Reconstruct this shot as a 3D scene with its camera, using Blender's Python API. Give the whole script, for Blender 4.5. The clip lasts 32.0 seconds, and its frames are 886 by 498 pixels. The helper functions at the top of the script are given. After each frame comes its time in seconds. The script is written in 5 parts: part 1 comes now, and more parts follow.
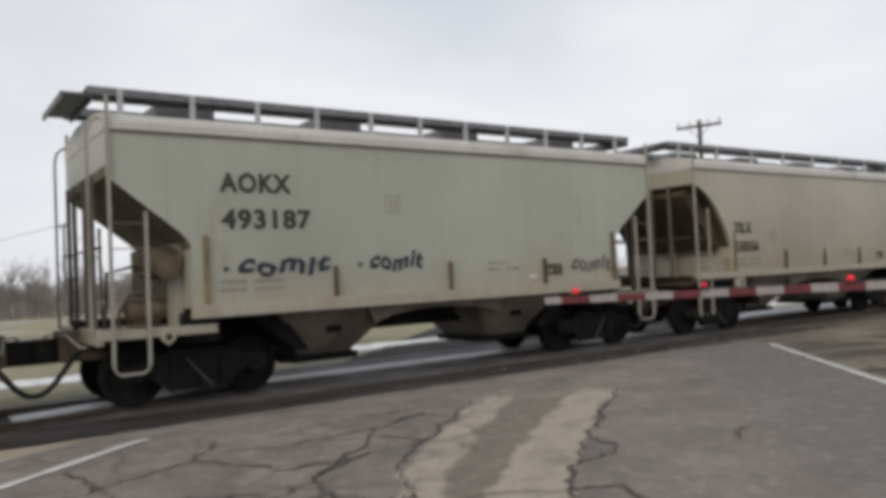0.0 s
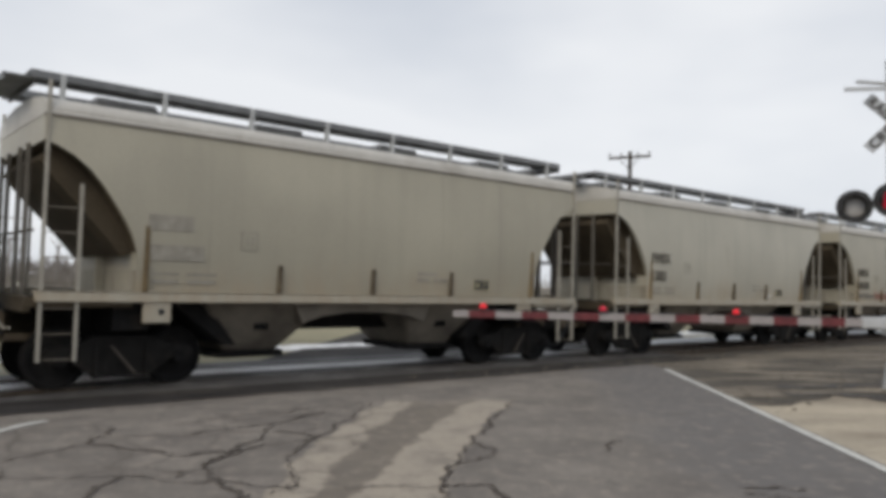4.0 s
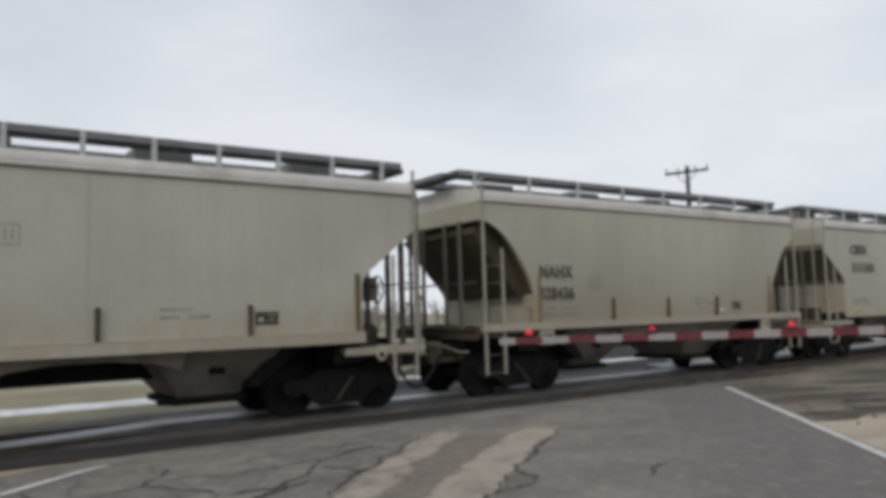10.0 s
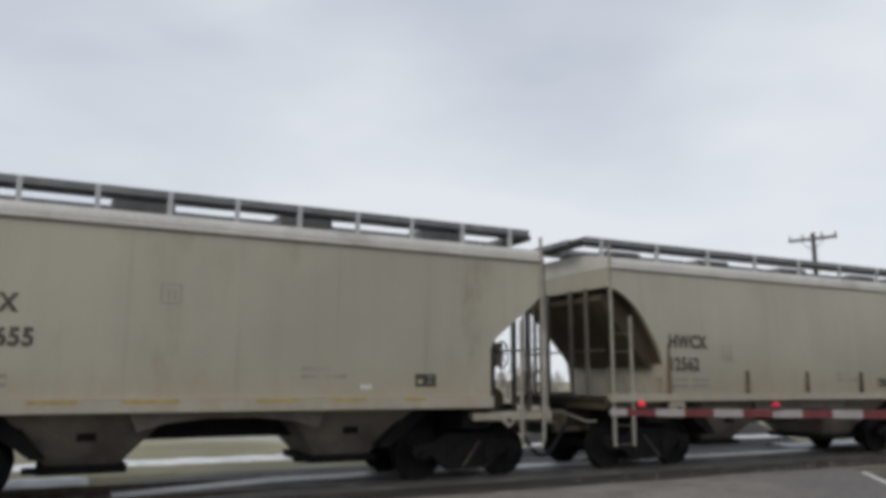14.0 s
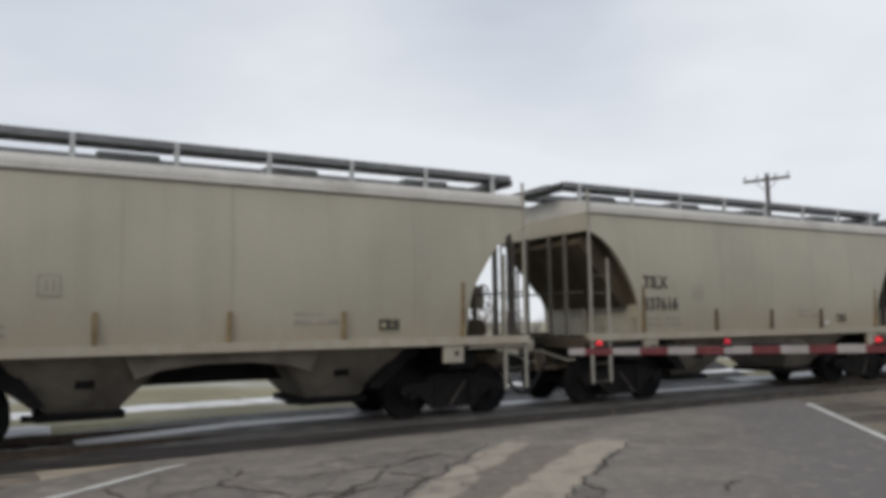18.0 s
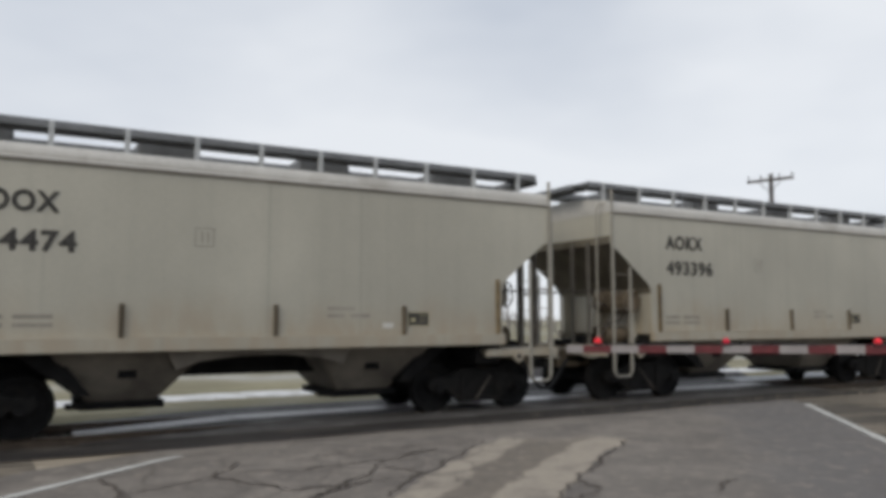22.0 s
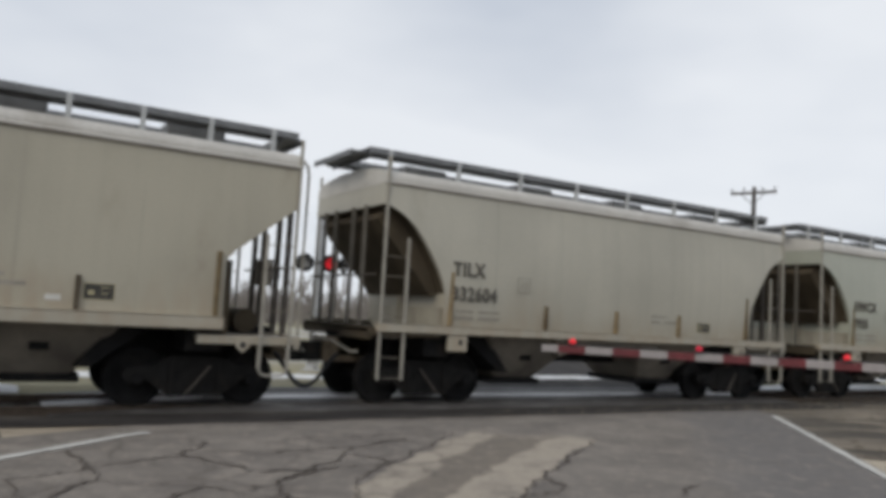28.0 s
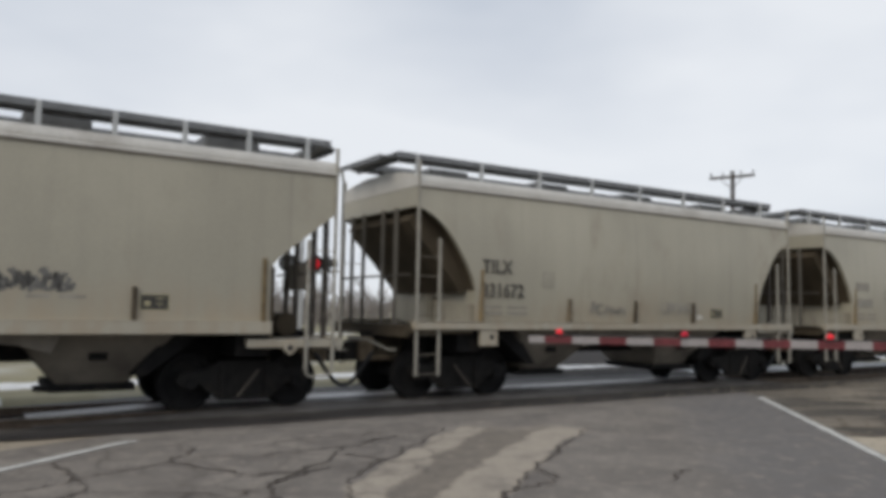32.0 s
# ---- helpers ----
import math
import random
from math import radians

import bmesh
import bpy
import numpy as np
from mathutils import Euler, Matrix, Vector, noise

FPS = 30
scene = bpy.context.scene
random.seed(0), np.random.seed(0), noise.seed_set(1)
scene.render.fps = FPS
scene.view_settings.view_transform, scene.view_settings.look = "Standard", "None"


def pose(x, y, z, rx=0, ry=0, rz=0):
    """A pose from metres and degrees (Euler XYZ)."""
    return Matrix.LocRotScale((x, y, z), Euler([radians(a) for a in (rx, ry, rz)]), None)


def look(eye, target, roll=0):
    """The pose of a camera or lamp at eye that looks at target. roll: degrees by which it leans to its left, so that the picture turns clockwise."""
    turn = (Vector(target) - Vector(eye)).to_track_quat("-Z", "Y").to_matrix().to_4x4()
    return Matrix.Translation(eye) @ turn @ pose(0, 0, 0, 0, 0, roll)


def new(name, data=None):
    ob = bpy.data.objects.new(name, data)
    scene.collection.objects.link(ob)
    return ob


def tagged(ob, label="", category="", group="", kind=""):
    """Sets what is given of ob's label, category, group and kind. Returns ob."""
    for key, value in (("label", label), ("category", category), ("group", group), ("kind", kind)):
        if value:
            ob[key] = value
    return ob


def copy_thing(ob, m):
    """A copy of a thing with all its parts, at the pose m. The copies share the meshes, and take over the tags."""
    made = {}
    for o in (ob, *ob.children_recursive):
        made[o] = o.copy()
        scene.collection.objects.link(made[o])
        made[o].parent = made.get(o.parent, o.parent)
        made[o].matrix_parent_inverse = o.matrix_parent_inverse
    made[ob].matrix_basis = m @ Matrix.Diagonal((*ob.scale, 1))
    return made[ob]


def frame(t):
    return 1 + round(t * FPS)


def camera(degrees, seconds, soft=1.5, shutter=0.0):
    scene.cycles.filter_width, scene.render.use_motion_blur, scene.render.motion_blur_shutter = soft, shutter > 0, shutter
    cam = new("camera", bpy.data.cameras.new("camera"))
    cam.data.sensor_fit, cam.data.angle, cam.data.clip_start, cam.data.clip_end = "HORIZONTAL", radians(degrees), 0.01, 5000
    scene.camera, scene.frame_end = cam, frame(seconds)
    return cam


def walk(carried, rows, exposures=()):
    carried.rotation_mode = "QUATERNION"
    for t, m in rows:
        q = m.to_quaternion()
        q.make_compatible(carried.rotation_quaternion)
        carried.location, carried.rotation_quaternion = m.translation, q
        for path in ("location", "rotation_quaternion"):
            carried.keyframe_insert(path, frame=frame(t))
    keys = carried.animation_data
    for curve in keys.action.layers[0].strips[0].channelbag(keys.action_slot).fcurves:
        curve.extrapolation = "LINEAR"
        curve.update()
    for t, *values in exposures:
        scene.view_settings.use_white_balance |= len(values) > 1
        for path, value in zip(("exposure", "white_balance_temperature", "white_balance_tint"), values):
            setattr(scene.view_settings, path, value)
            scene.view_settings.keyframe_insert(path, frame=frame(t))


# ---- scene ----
# ------------------------------------------------------------------ camera
cam = camera(60.30, 32.0, soft=4.8)
PATH = [
    (0, -0.271, 0.209, 1.447, 91.91, 2.68, -5.05),
    (0.5, -0.161, 0.229, 1.450, 90.10, 1.07, -12.59),
    (1, -0.111, 0.242, 1.436, 88.85, 0.03, -15.68),
    (1.5, -0.068, 0.168, 1.432, 89.06, -0.05, -14.73),
    (2, -0.027, 0.138, 1.438, 89.88, -0.61, -13.25),
    (2.5, -0.002, 0.070, 1.433, 90.94, -2.16, -12.02),
    (4.5, -0.067, -0.268, 1.439, 92.71, -0.47, -7.83),
    (5, -0.035, -0.265, 1.428, 92.57, -1.36, -3.18),
    (5.5, 0.024, -0.311, 1.422, 91.50, -3.39, -3.80),
    (6, 0.038, -0.319, 1.434, 91.42, -4.37, -3.77),
    (6.5, 0.052, -0.313, 1.430, 92.04, -2.38, -3.27),
    (7, 0.049, -0.328, 1.433, 92.06, -1.50, -3.99),
    (7.5, 0.056, -0.350, 1.429, 91.85, -0.24, -4.24),
    (8, 0.107, -0.341, 1.425, 91.95, 0.27, -3.39),
    (8.5, 0.164, -0.395, 1.421, 92.71, 0.29, -3.04),
    (9, 0.206, -0.420, 1.430, 92.77, 2.18, -2.59),
    (9.5, 0.216, -0.383, 1.432, 93.54, 2.03, -4.12),
    (10, 0.238, -0.372, 1.450, 94.80, 1.66, -5.06),
    (10.5, 0.248, -0.351, 1.454, 95.65, 2.61, -4.37),
    (11, 0.212, -0.359, 1.459, 96.77, 2.96, -2.06),
    (11.5, 0.194, -0.388, 1.447, 98.34, 1.47, 0.83),
    (12, 0.198, -0.456, 1.449, 98.82, 1.14, 2.40),
    (12.5, 0.187, -0.441, 1.442, 99.55, 0.36, 3.43),
    (13, 0.200, -0.393, 1.443, 100.23, 0.41, 4.12),
    (13.5, 0.218, -0.375, 1.444, 100.03, -0.62, 3.79),
    (14, 0.248, -0.370, 1.442, 99.79, -0.19, 2.96),
    (14.5, 0.284, -0.425, 1.441, 97.44, 0.17, 1.12),
    (15, 0.293, -0.312, 1.430, 95.68, 0.57, -0.28),
    (15.5, 0.293, -0.339, 1.439, 95.39, 0.86, -0.42),
    (17.5, 0.252, -0.362, 1.449, 95.76, 0.54, -0.22),
    (18, 0.257, -0.402, 1.455, 95.52, 0.80, 0.17),
    (18.5, 0.272, -0.410, 1.452, 95.34, 0.98, 0.37),
    (19, 0.254, -0.417, 1.460, 95.19, 0.69, 0.53),
    (19.5, 0.274, -0.364, 1.445, 95.28, 0.91, 0.70),
    (20, 0.275, -0.340, 1.441, 95.30, 0.87, 0.62),
    (20.5, 0.270, -0.362, 1.444, 95.28, 0.51, 0.60),
    (21, 0.273, -0.357, 1.442, 95.16, 0.35, 0.59),
    (21.5, 0.276, -0.360, 1.446, 95.15, 0.07, 0.40),
    (22, 0.305, -0.384, 1.441, 95.26, 0.04, 0.32),
    (22.5, 0.274, -0.369, 1.448, 95.08, -0.41, 0.16),
    (23, 0.286, -0.354, 1.441, 95.10, -0.36, 0.07),
    (23.5, 0.273, -0.335, 1.435, 95.42, -0.78, -0.11),
    (24, 0.275, -0.410, 1.447, 96.07, -1.53, -0.45),
    (24.5, 0.281, -0.334, 1.439, 95.96, -1.35, -1.14),
    (25, 0.293, -0.277, 1.434, 95.28, -1.99, -1.94),
    (25.5, 0.277, -0.345, 1.438, 94.70, -2.42, -2.16),
    (27.5, 0.293, -0.341, 1.445, 94.67, -3.88, -1.16),
    (28, 0.315, -0.402, 1.434, 94.77, -3.35, -1.30),
    (28.5, 0.296, -0.358, 1.448, 94.22, -3.71, -1.36),
    (29, 0.287, -0.310, 1.444, 93.82, -3.48, -1.52),
    (29.5, 0.299, -0.254, 1.431, 93.84, -2.45, -2.06),
    (30, 0.300, -0.313, 1.453, 93.82, -1.77, -2.57),
    (30.5, 0.305, -0.302, 1.440, 93.67, -1.52, -2.84),
    (31, 0.301, -0.329, 1.446, 93.87, -1.54, -2.94),
    (31.5, 0.295, -0.360, 1.452, 94.18, -1.57, -2.81),
    (32, 0.313, -0.377, 1.437, 94.44, -1.08, -2.39),
]
walk(cam, [(t, pose(x, y, z, rx, ry, rz)) for t, x, y, z, rx, ry, rz in PATH],
     exposures=[(0, -0.02, 6650, 11), (2, 0.08, 6650, 11), (5, -0.08, 6550, 10), (6.5, 0.06, 6550, 10), (9, -0.05, 6500, 10), (11, -0.18, 6400, 10),
                (14, -0.16, 6400, 10), (15.2, -0.06, 6450, 10), (18, -0.10, 6450, 10), (25, -0.08, 6450, 10), (32, -0.08, 6450, 10)])

# ------------------------------------------------------------------ plan (metres)
HEADING = 30.03                 # of the track, from +x
NEAR = 11.61                    # distance of the wagons' near side from the origin
TRACK = NEAR + 1.6              # track centre line
RAIL = -0.306                   # top of rail
PITCH, SPEED, FIRST = 12.98, 9.58, 0.83
SLACK = [(0, .53), (1, .41), (2, .30), (4, .13), (6, -.015), (8, -.075), (10, -.18), (12, -.31), (14, -.37), (16, -.44), (18, -.485),
         (20, -.54), (22, -.495), (24, -.275), (26, -.06), (28, .16), (30, .225), (32, .57)]
CH, SH = math.cos(radians(HEADING)), math.sin(radians(HEADING))


def plan(s, n, z=0.0):
    """A world point from metres along the track, across it and up."""
    return Vector((CH * s - SH * n, SH * s + CH * n, z))


def across(x, y):
    return -SH * x + CH * y


def along(x, y):
    return CH * x + SH * y


def ground_z(n):
    """The road dips gently to the level of the crossing and stays low behind it."""
    if n < 7.9:
        return 0.0
    if n < 11.3:
        return -0.325 * (n - 7.9) / 3.4
    if n < 15.4:
        return -0.325
    return -0.325 - 0.55 * min(1.0, (n - 15.4) / 40)


# ------------------------------------------------------------------ sky and sun
world = bpy.data.worlds.new("sky")
scene.world = world
world.use_nodes = True
wn, wl = world.node_tree.nodes, world.node_tree.links
wn.clear()
w_out = wn.new("ShaderNodeOutputWorld")
w_bg = wn.new("ShaderNodeBackground")
w_sky = wn.new("ShaderNodeTexSky")
w_sky.sky_type, w_sky.sun_disc = "NISHITA", False
w_sky.sun_elevation, w_sky.sun_rotation = radians(42), radians(-140)
w_dim = wn.new("ShaderNodeVectorMath")
w_dim.operation = "SCALE"
w_dim.inputs["Scale"].default_value = 0.08
w_co = wn.new("ShaderNodeTexCoord")
w_map = wn.new("ShaderNodeMapping")
w_map.inputs["Scale"].default_value = (1.0, 1.0, 2.6)
w_no = wn.new("ShaderNodeTexNoise")
w_no.inputs["Scale"].default_value, w_no.inputs["Detail"].default_value, w_no.inputs["Roughness"].default_value = 1.5, 4.0, 0.45
w_ramp = wn.new("ShaderNodeValToRGB")
w_ramp.color_ramp.elements[0].position, w_ramp.color_ramp.elements[0].color = 0.34, (0.57, 0.625, 0.715, 1)
w_ramp.color_ramp.elements[1].position, w_ramp.color_ramp.elements[1].color = 0.66, (0.905, 0.932, 0.968, 1)
w_mix = wn.new("ShaderNodeMixRGB")
w_mix.inputs[0].default_value = 0.92
wl.new(w_sky.outputs[0], w_dim.inputs[0])
wl.new(w_co.outputs["Generated"], w_map.inputs[0])
wl.new(w_map.outputs[0], w_no.inputs["Vector"])
w_sep, w_hz = wn.new("ShaderNodeSeparateXYZ"), wn.new("ShaderNodeMath")
w_hz.operation, w_hz.inputs[1].default_value = "MULTIPLY_ADD", -0.28
w_add = wn.new("ShaderNodeMath")
w_add.operation, w_add.inputs[1].default_value = "ADD", 0.07
wl.new(w_co.outputs["Generated"], w_sep.inputs[0])
wl.new(w_sep.outputs["Z"], w_hz.inputs[0])
wl.new(w_no.outputs["Fac"], w_hz.inputs[2])
wl.new(w_hz.outputs[0], w_add.inputs[0])
wl.new(w_add.outputs[0], w_ramp.inputs[0])
wl.new(w_dim.outputs[0], w_mix.inputs[1])
wl.new(w_ramp.outputs[0], w_mix.inputs[2])
wl.new(w_mix.outputs[0], w_bg.inputs[0])
w_bg.inputs[1].default_value = 1.0
wl.new(w_bg.outputs[0], w_out.inputs[0])

sun = new("sun", bpy.data.lights.new("sun", "SUN"))
sun.data.energy, sun.data.angle, sun.data.color = 1.3, radians(25), (1.0, 0.915, 0.78)
sun.matrix_world = look((-22, -26, 32), (0, 6, 0))


# ------------------------------------------------------------------ materials
def material(name, rgb, rough=0.7, metal=0.0, vary=0.15, scale=3.0, bump=0.0, bump_scale=40.0, second=None, amount=0.5, stretch=(1, 1, 1), per_piece=0.0):
    """A surface with variation at two scales; second is the colour of its stains."""
    m = bpy.data.materials.new(name)
    m.use_nodes = True
    n, l = m.node_tree.nodes, m.node_tree.links
    b = n["Principled BSDF"]
    b.inputs["Roughness"].default_value, b.inputs["Metallic"].default_value = rough, metal
    if rough > 0.84:
        b.inputs["Specular IOR Level"].default_value = 0.2
    co, mp = n.new("ShaderNodeTexCoord"), n.new("ShaderNodeMapping")
    mp.inputs["Scale"].default_value = stretch
    l.new(co.outputs["Object"], mp.inputs[0])
    big, fine = n.new("ShaderNodeTexNoise"), n.new("ShaderNodeTexNoise")
    big.inputs["Scale"].default_value, big.inputs["Detail"].default_value = scale, 6
    fine.inputs["Scale"].default_value, fine.inputs["Detail"].default_value = scale * 14, 3
    l.new(mp.outputs[0], big.inputs["Vector"])
    l.new(co.outputs["Object"], fine.inputs["Vector"])
    ramp = n.new("ShaderNodeValToRGB")
    dark = [c * (1 - vary) for c in rgb]
    light = [min(1, c * (1 + vary)) for c in rgb]
    ramp.color_ramp.elements[0].position, ramp.color_ramp.elements[0].color = 0.3, (*dark, 1)
    ramp.color_ramp.elements[1].position, ramp.color_ramp.elements[1].color = 0.7, (*light, 1)
    l.new(big.outputs["Fac"], ramp.inputs[0])
    mixf = n.new("ShaderNodeMixRGB")
    mixf.blend_type, mixf.inputs[0].default_value = "OVERLAY", 0.22
    l.new(ramp.outputs[0], mixf.inputs[1])
    l.new(fine.outputs["Fac"], mixf.inputs[2])
    out = mixf.outputs[0]
    if second:
        spot, sr, ms = n.new("ShaderNodeTexNoise"), n.new("ShaderNodeValToRGB"), n.new("ShaderNodeMixRGB")
        spot.inputs["Scale"].default_value, spot.inputs["Detail"].default_value = scale * 0.7, 8
        mp2 = n.new("ShaderNodeMapping")
        mp2.inputs["Scale"].default_value, mp2.inputs["Location"].default_value = stretch, (7.3, 2.1, 4.4)
        l.new(co.outputs["Object"], mp2.inputs[0])
        l.new(mp2.outputs[0], spot.inputs["Vector"])
        sr.color_ramp.elements[0].position = 0.62 - 0.25 * amount
        sr.color_ramp.elements[1].position = 0.80 - 0.2 * amount
        l.new(spot.outputs["Fac"], sr.inputs[0])
        l.new(sr.outputs[0], ms.inputs[0])
        l.new(out, ms.inputs[1])
        ms.inputs[2].default_value = (*second, 1)
        out = ms.outputs[0]
    if per_piece:
        info, hsv, mr = n.new("ShaderNodeObjectInfo"), n.new("ShaderNodeHueSaturation"), n.new("ShaderNodeMapRange")
        mr.inputs[3].default_value, mr.inputs[4].default_value = 1 - per_piece, 1 + per_piece
        l.new(info.outputs["Random"], mr.inputs[0])
        l.new(mr.outputs[0], hsv.inputs["Value"])
        l.new(out, hsv.inputs["Color"])
        out = hsv.outputs[0]
    l.new(out, b.inputs["Base Color"])
    if bump:
        bt, bp = n.new("ShaderNodeTexNoise"), n.new("ShaderNodeBump")
        bt.inputs["Scale"].default_value, bt.inputs["Detail"].default_value = bump_scale, 4
        bp.inputs["Strength"].default_value, bp.inputs["Distance"].default_value = bump, 0.02
        l.new(co.outputs["Object"], bt.inputs["Vector"])
        l.new(bt.outputs["Fac"], bp.inputs["Height"])
        l.new(bp.outputs[0], b.inputs["Normal"])
    return m


def paint(name, rgb, dirt=(0.22, 0.175, 0.115), amount=0.15, streak=0.06):
    """Weathered wagon paint: soft vertical rain streaks, plate seams and light rusty patches, shifted from wagon to wagon."""
    m = bpy.data.materials.new(name)
    m.use_nodes = True
    n, l = m.node_tree.nodes, m.node_tree.links
    b = n["Principled BSDF"]
    b.inputs["Roughness"].default_value = 0.42
    b.inputs["Specular IOR Level"].default_value = 0.62
    co, info, sc, add = n.new("ShaderNodeTexCoord"), n.new("ShaderNodeObjectInfo"), n.new("ShaderNodeMath"), n.new("ShaderNodeVectorMath")
    sc.operation, sc.inputs[1].default_value = "MULTIPLY", 90.0
    l.new(info.outputs["Random"], sc.inputs[0])
    l.new(co.outputs["Object"], add.inputs[0])
    l.new(sc.outputs[0], add.inputs[1])

    def noise_at(scale, detail, stretch):
        mp, no = n.new("ShaderNodeMapping"), n.new("ShaderNodeTexNoise")
        mp.inputs["Scale"].default_value = stretch
        no.inputs["Scale"].default_value, no.inputs["Detail"].default_value = scale, detail
        l.new(add.outputs[0], mp.inputs[0])
        l.new(mp.outputs[0], no.inputs["Vector"])
        return no.outputs["Fac"]

    def remap(value, a, b_, c, d):
        mr = n.new("ShaderNodeMapRange")
        mr.interpolation_type = "SMOOTHSTEP"
        for k, v in enumerate((a, b_, c, d)):
            mr.inputs[k + 1].default_value = v
        l.new(value, mr.inputs[0])
        return mr.outputs[0]

    def mul(col, value):
        mx = n.new("ShaderNodeMixRGB")
        mx.blend_type, mx.inputs[0].default_value = "MULTIPLY", 1.0
        l.new(col, mx.inputs[1])
        l.new(value, mx.inputs[2])
        return mx.outputs[0]

    base = n.new("ShaderNodeRGB")
    base.outputs[0].default_value = (*rgb, 1)
    col = mul(base.outputs[0], remap(noise_at(0.35, 4, (1, 1, 1)), 0.3, 0.7, 0.88, 1.08))
    col = mul(col, remap(noise_at(1.3, 5, (2.6, 2.6, 0.10)), 0.42, 0.75, 1.0, 1.0 - streak))
    col = mul(col, remap(noise_at(26, 3, (1, 1, 1)), 0.2, 0.8, 0.96, 1.04))
    # plate seams every 1.6 m
    sep, mod, ab = n.new("ShaderNodeSeparateXYZ"), n.new("ShaderNodeMath"), n.new("ShaderNodeMath")
    l.new(co.outputs["Object"], sep.inputs[0])
    mod.operation, mod.inputs[1].default_value = "PINGPONG", 0.81
    l.new(sep.outputs[0], mod.inputs[0])
    seam = remap(mod.outputs[0], 0.0, 0.05, 0.88, 1.0)
    keep = n.new("ShaderNodeMixRGB")
    l.new(remap(noise_at(0.5, 2, (1, 1, 0.5)), 0.42, 0.62, 0.0, 1.0), keep.inputs[0])
    keep.inputs[1].default_value = (1, 1, 1, 1)
    l.new(seam, keep.inputs[2])
    col = mul(col, keep.outputs[0])
    mx = n.new("ShaderNodeMixRGB")
    spots = n.new("ShaderNodeMath")
    spots.operation = "MULTIPLY"
    l.new(remap(noise_at(0.9, 7, (1.2, 1.2, 0.5)), 0.66 - 0.2 * amount, 0.85 - 0.1 * amount, 0.0, 0.6), spots.inputs[0])
    l.new(remap(noise_at(7, 4, (1, 1, 0.6)), 0.35, 0.7, 0.3, 1.0), spots.inputs[1])
    l.new(spots.outputs[0], mx.inputs[0])
    l.new(col, mx.inputs[1])
    mx.inputs[2].default_value = (*dirt, 1)
    # tan road dust splashed up over the lowest half metre, in ragged patches
    dust, reach = n.new("ShaderNodeMixRGB"), n.new("ShaderNodeMath")
    splash = n.new("ShaderNodeMath")
    splash.operation, splash.inputs[1].default_value = "MULTIPLY_ADD", -1.6
    l.new(noise_at(0.8, 6, (1, 1, 0.7)), splash.inputs[0])
    l.new(sep.outputs[2], splash.inputs[2])
    reach.operation = "MULTIPLY"
    l.new(remap(splash.outputs[0], 0.55, 1.45, 0.75, 0.0), reach.inputs[0])
    l.new(remap(noise_at(5, 5, (1, 1, 0.35)), 0.3, 0.65, 0.35, 1.0), reach.inputs[1])
    l.new(reach.outputs[0], dust.inputs[0])
    l.new(mx.outputs[0], dust.inputs[1])
    dust.inputs[2].default_value = (0.36, 0.295, 0.21, 1)
    l.new(dust.outputs[0], b.inputs["Base Color"])
    bt, bp = n.new("ShaderNodeTexNoise"), n.new("ShaderNodeBump")
    bt.inputs["Scale"].default_value, bt.inputs["Detail"].default_value = 1.4, 3
    bp.inputs["Strength"].default_value, bp.inputs["Distance"].default_value = 0.12, 0.03
    l.new(add.outputs[0], bt.inputs["Vector"])
    l.new(bt.outputs["Fac"], bp.inputs["Height"])
    l.new(bp.outputs[0], b.inputs["Normal"])
    return m


PAINTS = [paint("sand_grey_paint", (0.385, 0.357, 0.28)), paint("pale_grey_paint", (0.43, 0.408, 0.338)),
          paint("warm_grey_paint", (0.395, 0.366, 0.288), amount=0.6), paint("greenish_grey_paint", (0.395, 0.405, 0.335), amount=0.2),
          paint("off_white_paint", (0.52, 0.50, 0.43), amount=0.1)]
# paler than the sides: sky light on roof and eaves is in the colour
ROOF = material("sky_lit_roof_paint", (0.52, 0.50, 0.46), 0.5, vary=0.1, scale=1.2, second=(0.28, 0.25, 0.21), amount=0.3)
GRATING = material("galvanised_grating", (0.16, 0.165, 0.17), 0.6, 0.2, vary=0.2, scale=4)
# dark fittings; on end posts the backlit silhouette is put into the colour
DARK_POST = material("dark_paint_and_silhouette", (0.075, 0.063, 0.052), 0.8, vary=0.2, scale=5)
END_POST = material("grey_brown_post_paint", (0.13, 0.117, 0.097), 0.8, vary=0.2, scale=5)
LADDER = material("dull_ladder_paint", (0.33, 0.31, 0.265), 0.7, vary=0.15, scale=5)
GALV = material("galvanised_bracket", (0.42, 0.43, 0.43), 0.55, 0.1, vary=0.12, scale=5)
# grime mixed with shade: sheets that face down are coloured darker
SLOPE = material("grimy_shaded_brown", (0.08, 0.064, 0.044), 0.9, vary=0.25, scale=1.2, second=(0.05, 0.04, 0.03), amount=0.4)
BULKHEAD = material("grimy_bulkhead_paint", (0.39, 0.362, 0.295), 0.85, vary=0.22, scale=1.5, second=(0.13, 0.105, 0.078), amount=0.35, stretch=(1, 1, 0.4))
# straight-cut ends: dust plus the shadow on the slope, both in the colour
END_SLOPE = material("dusty_shaded_slope", (0.17, 0.15, 0.115), 0.9, vary=0.22, scale=1.2, second=(0.085, 0.07, 0.05), amount=0.35)
DUSTY_BROWN = material("dusty_brown_steel", (0.15, 0.118, 0.082), 0.85, vary=0.3, scale=4, second=(0.065, 0.05, 0.036), amount=0.5)
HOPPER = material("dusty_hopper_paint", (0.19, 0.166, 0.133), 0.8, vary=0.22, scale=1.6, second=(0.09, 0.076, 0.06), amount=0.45)
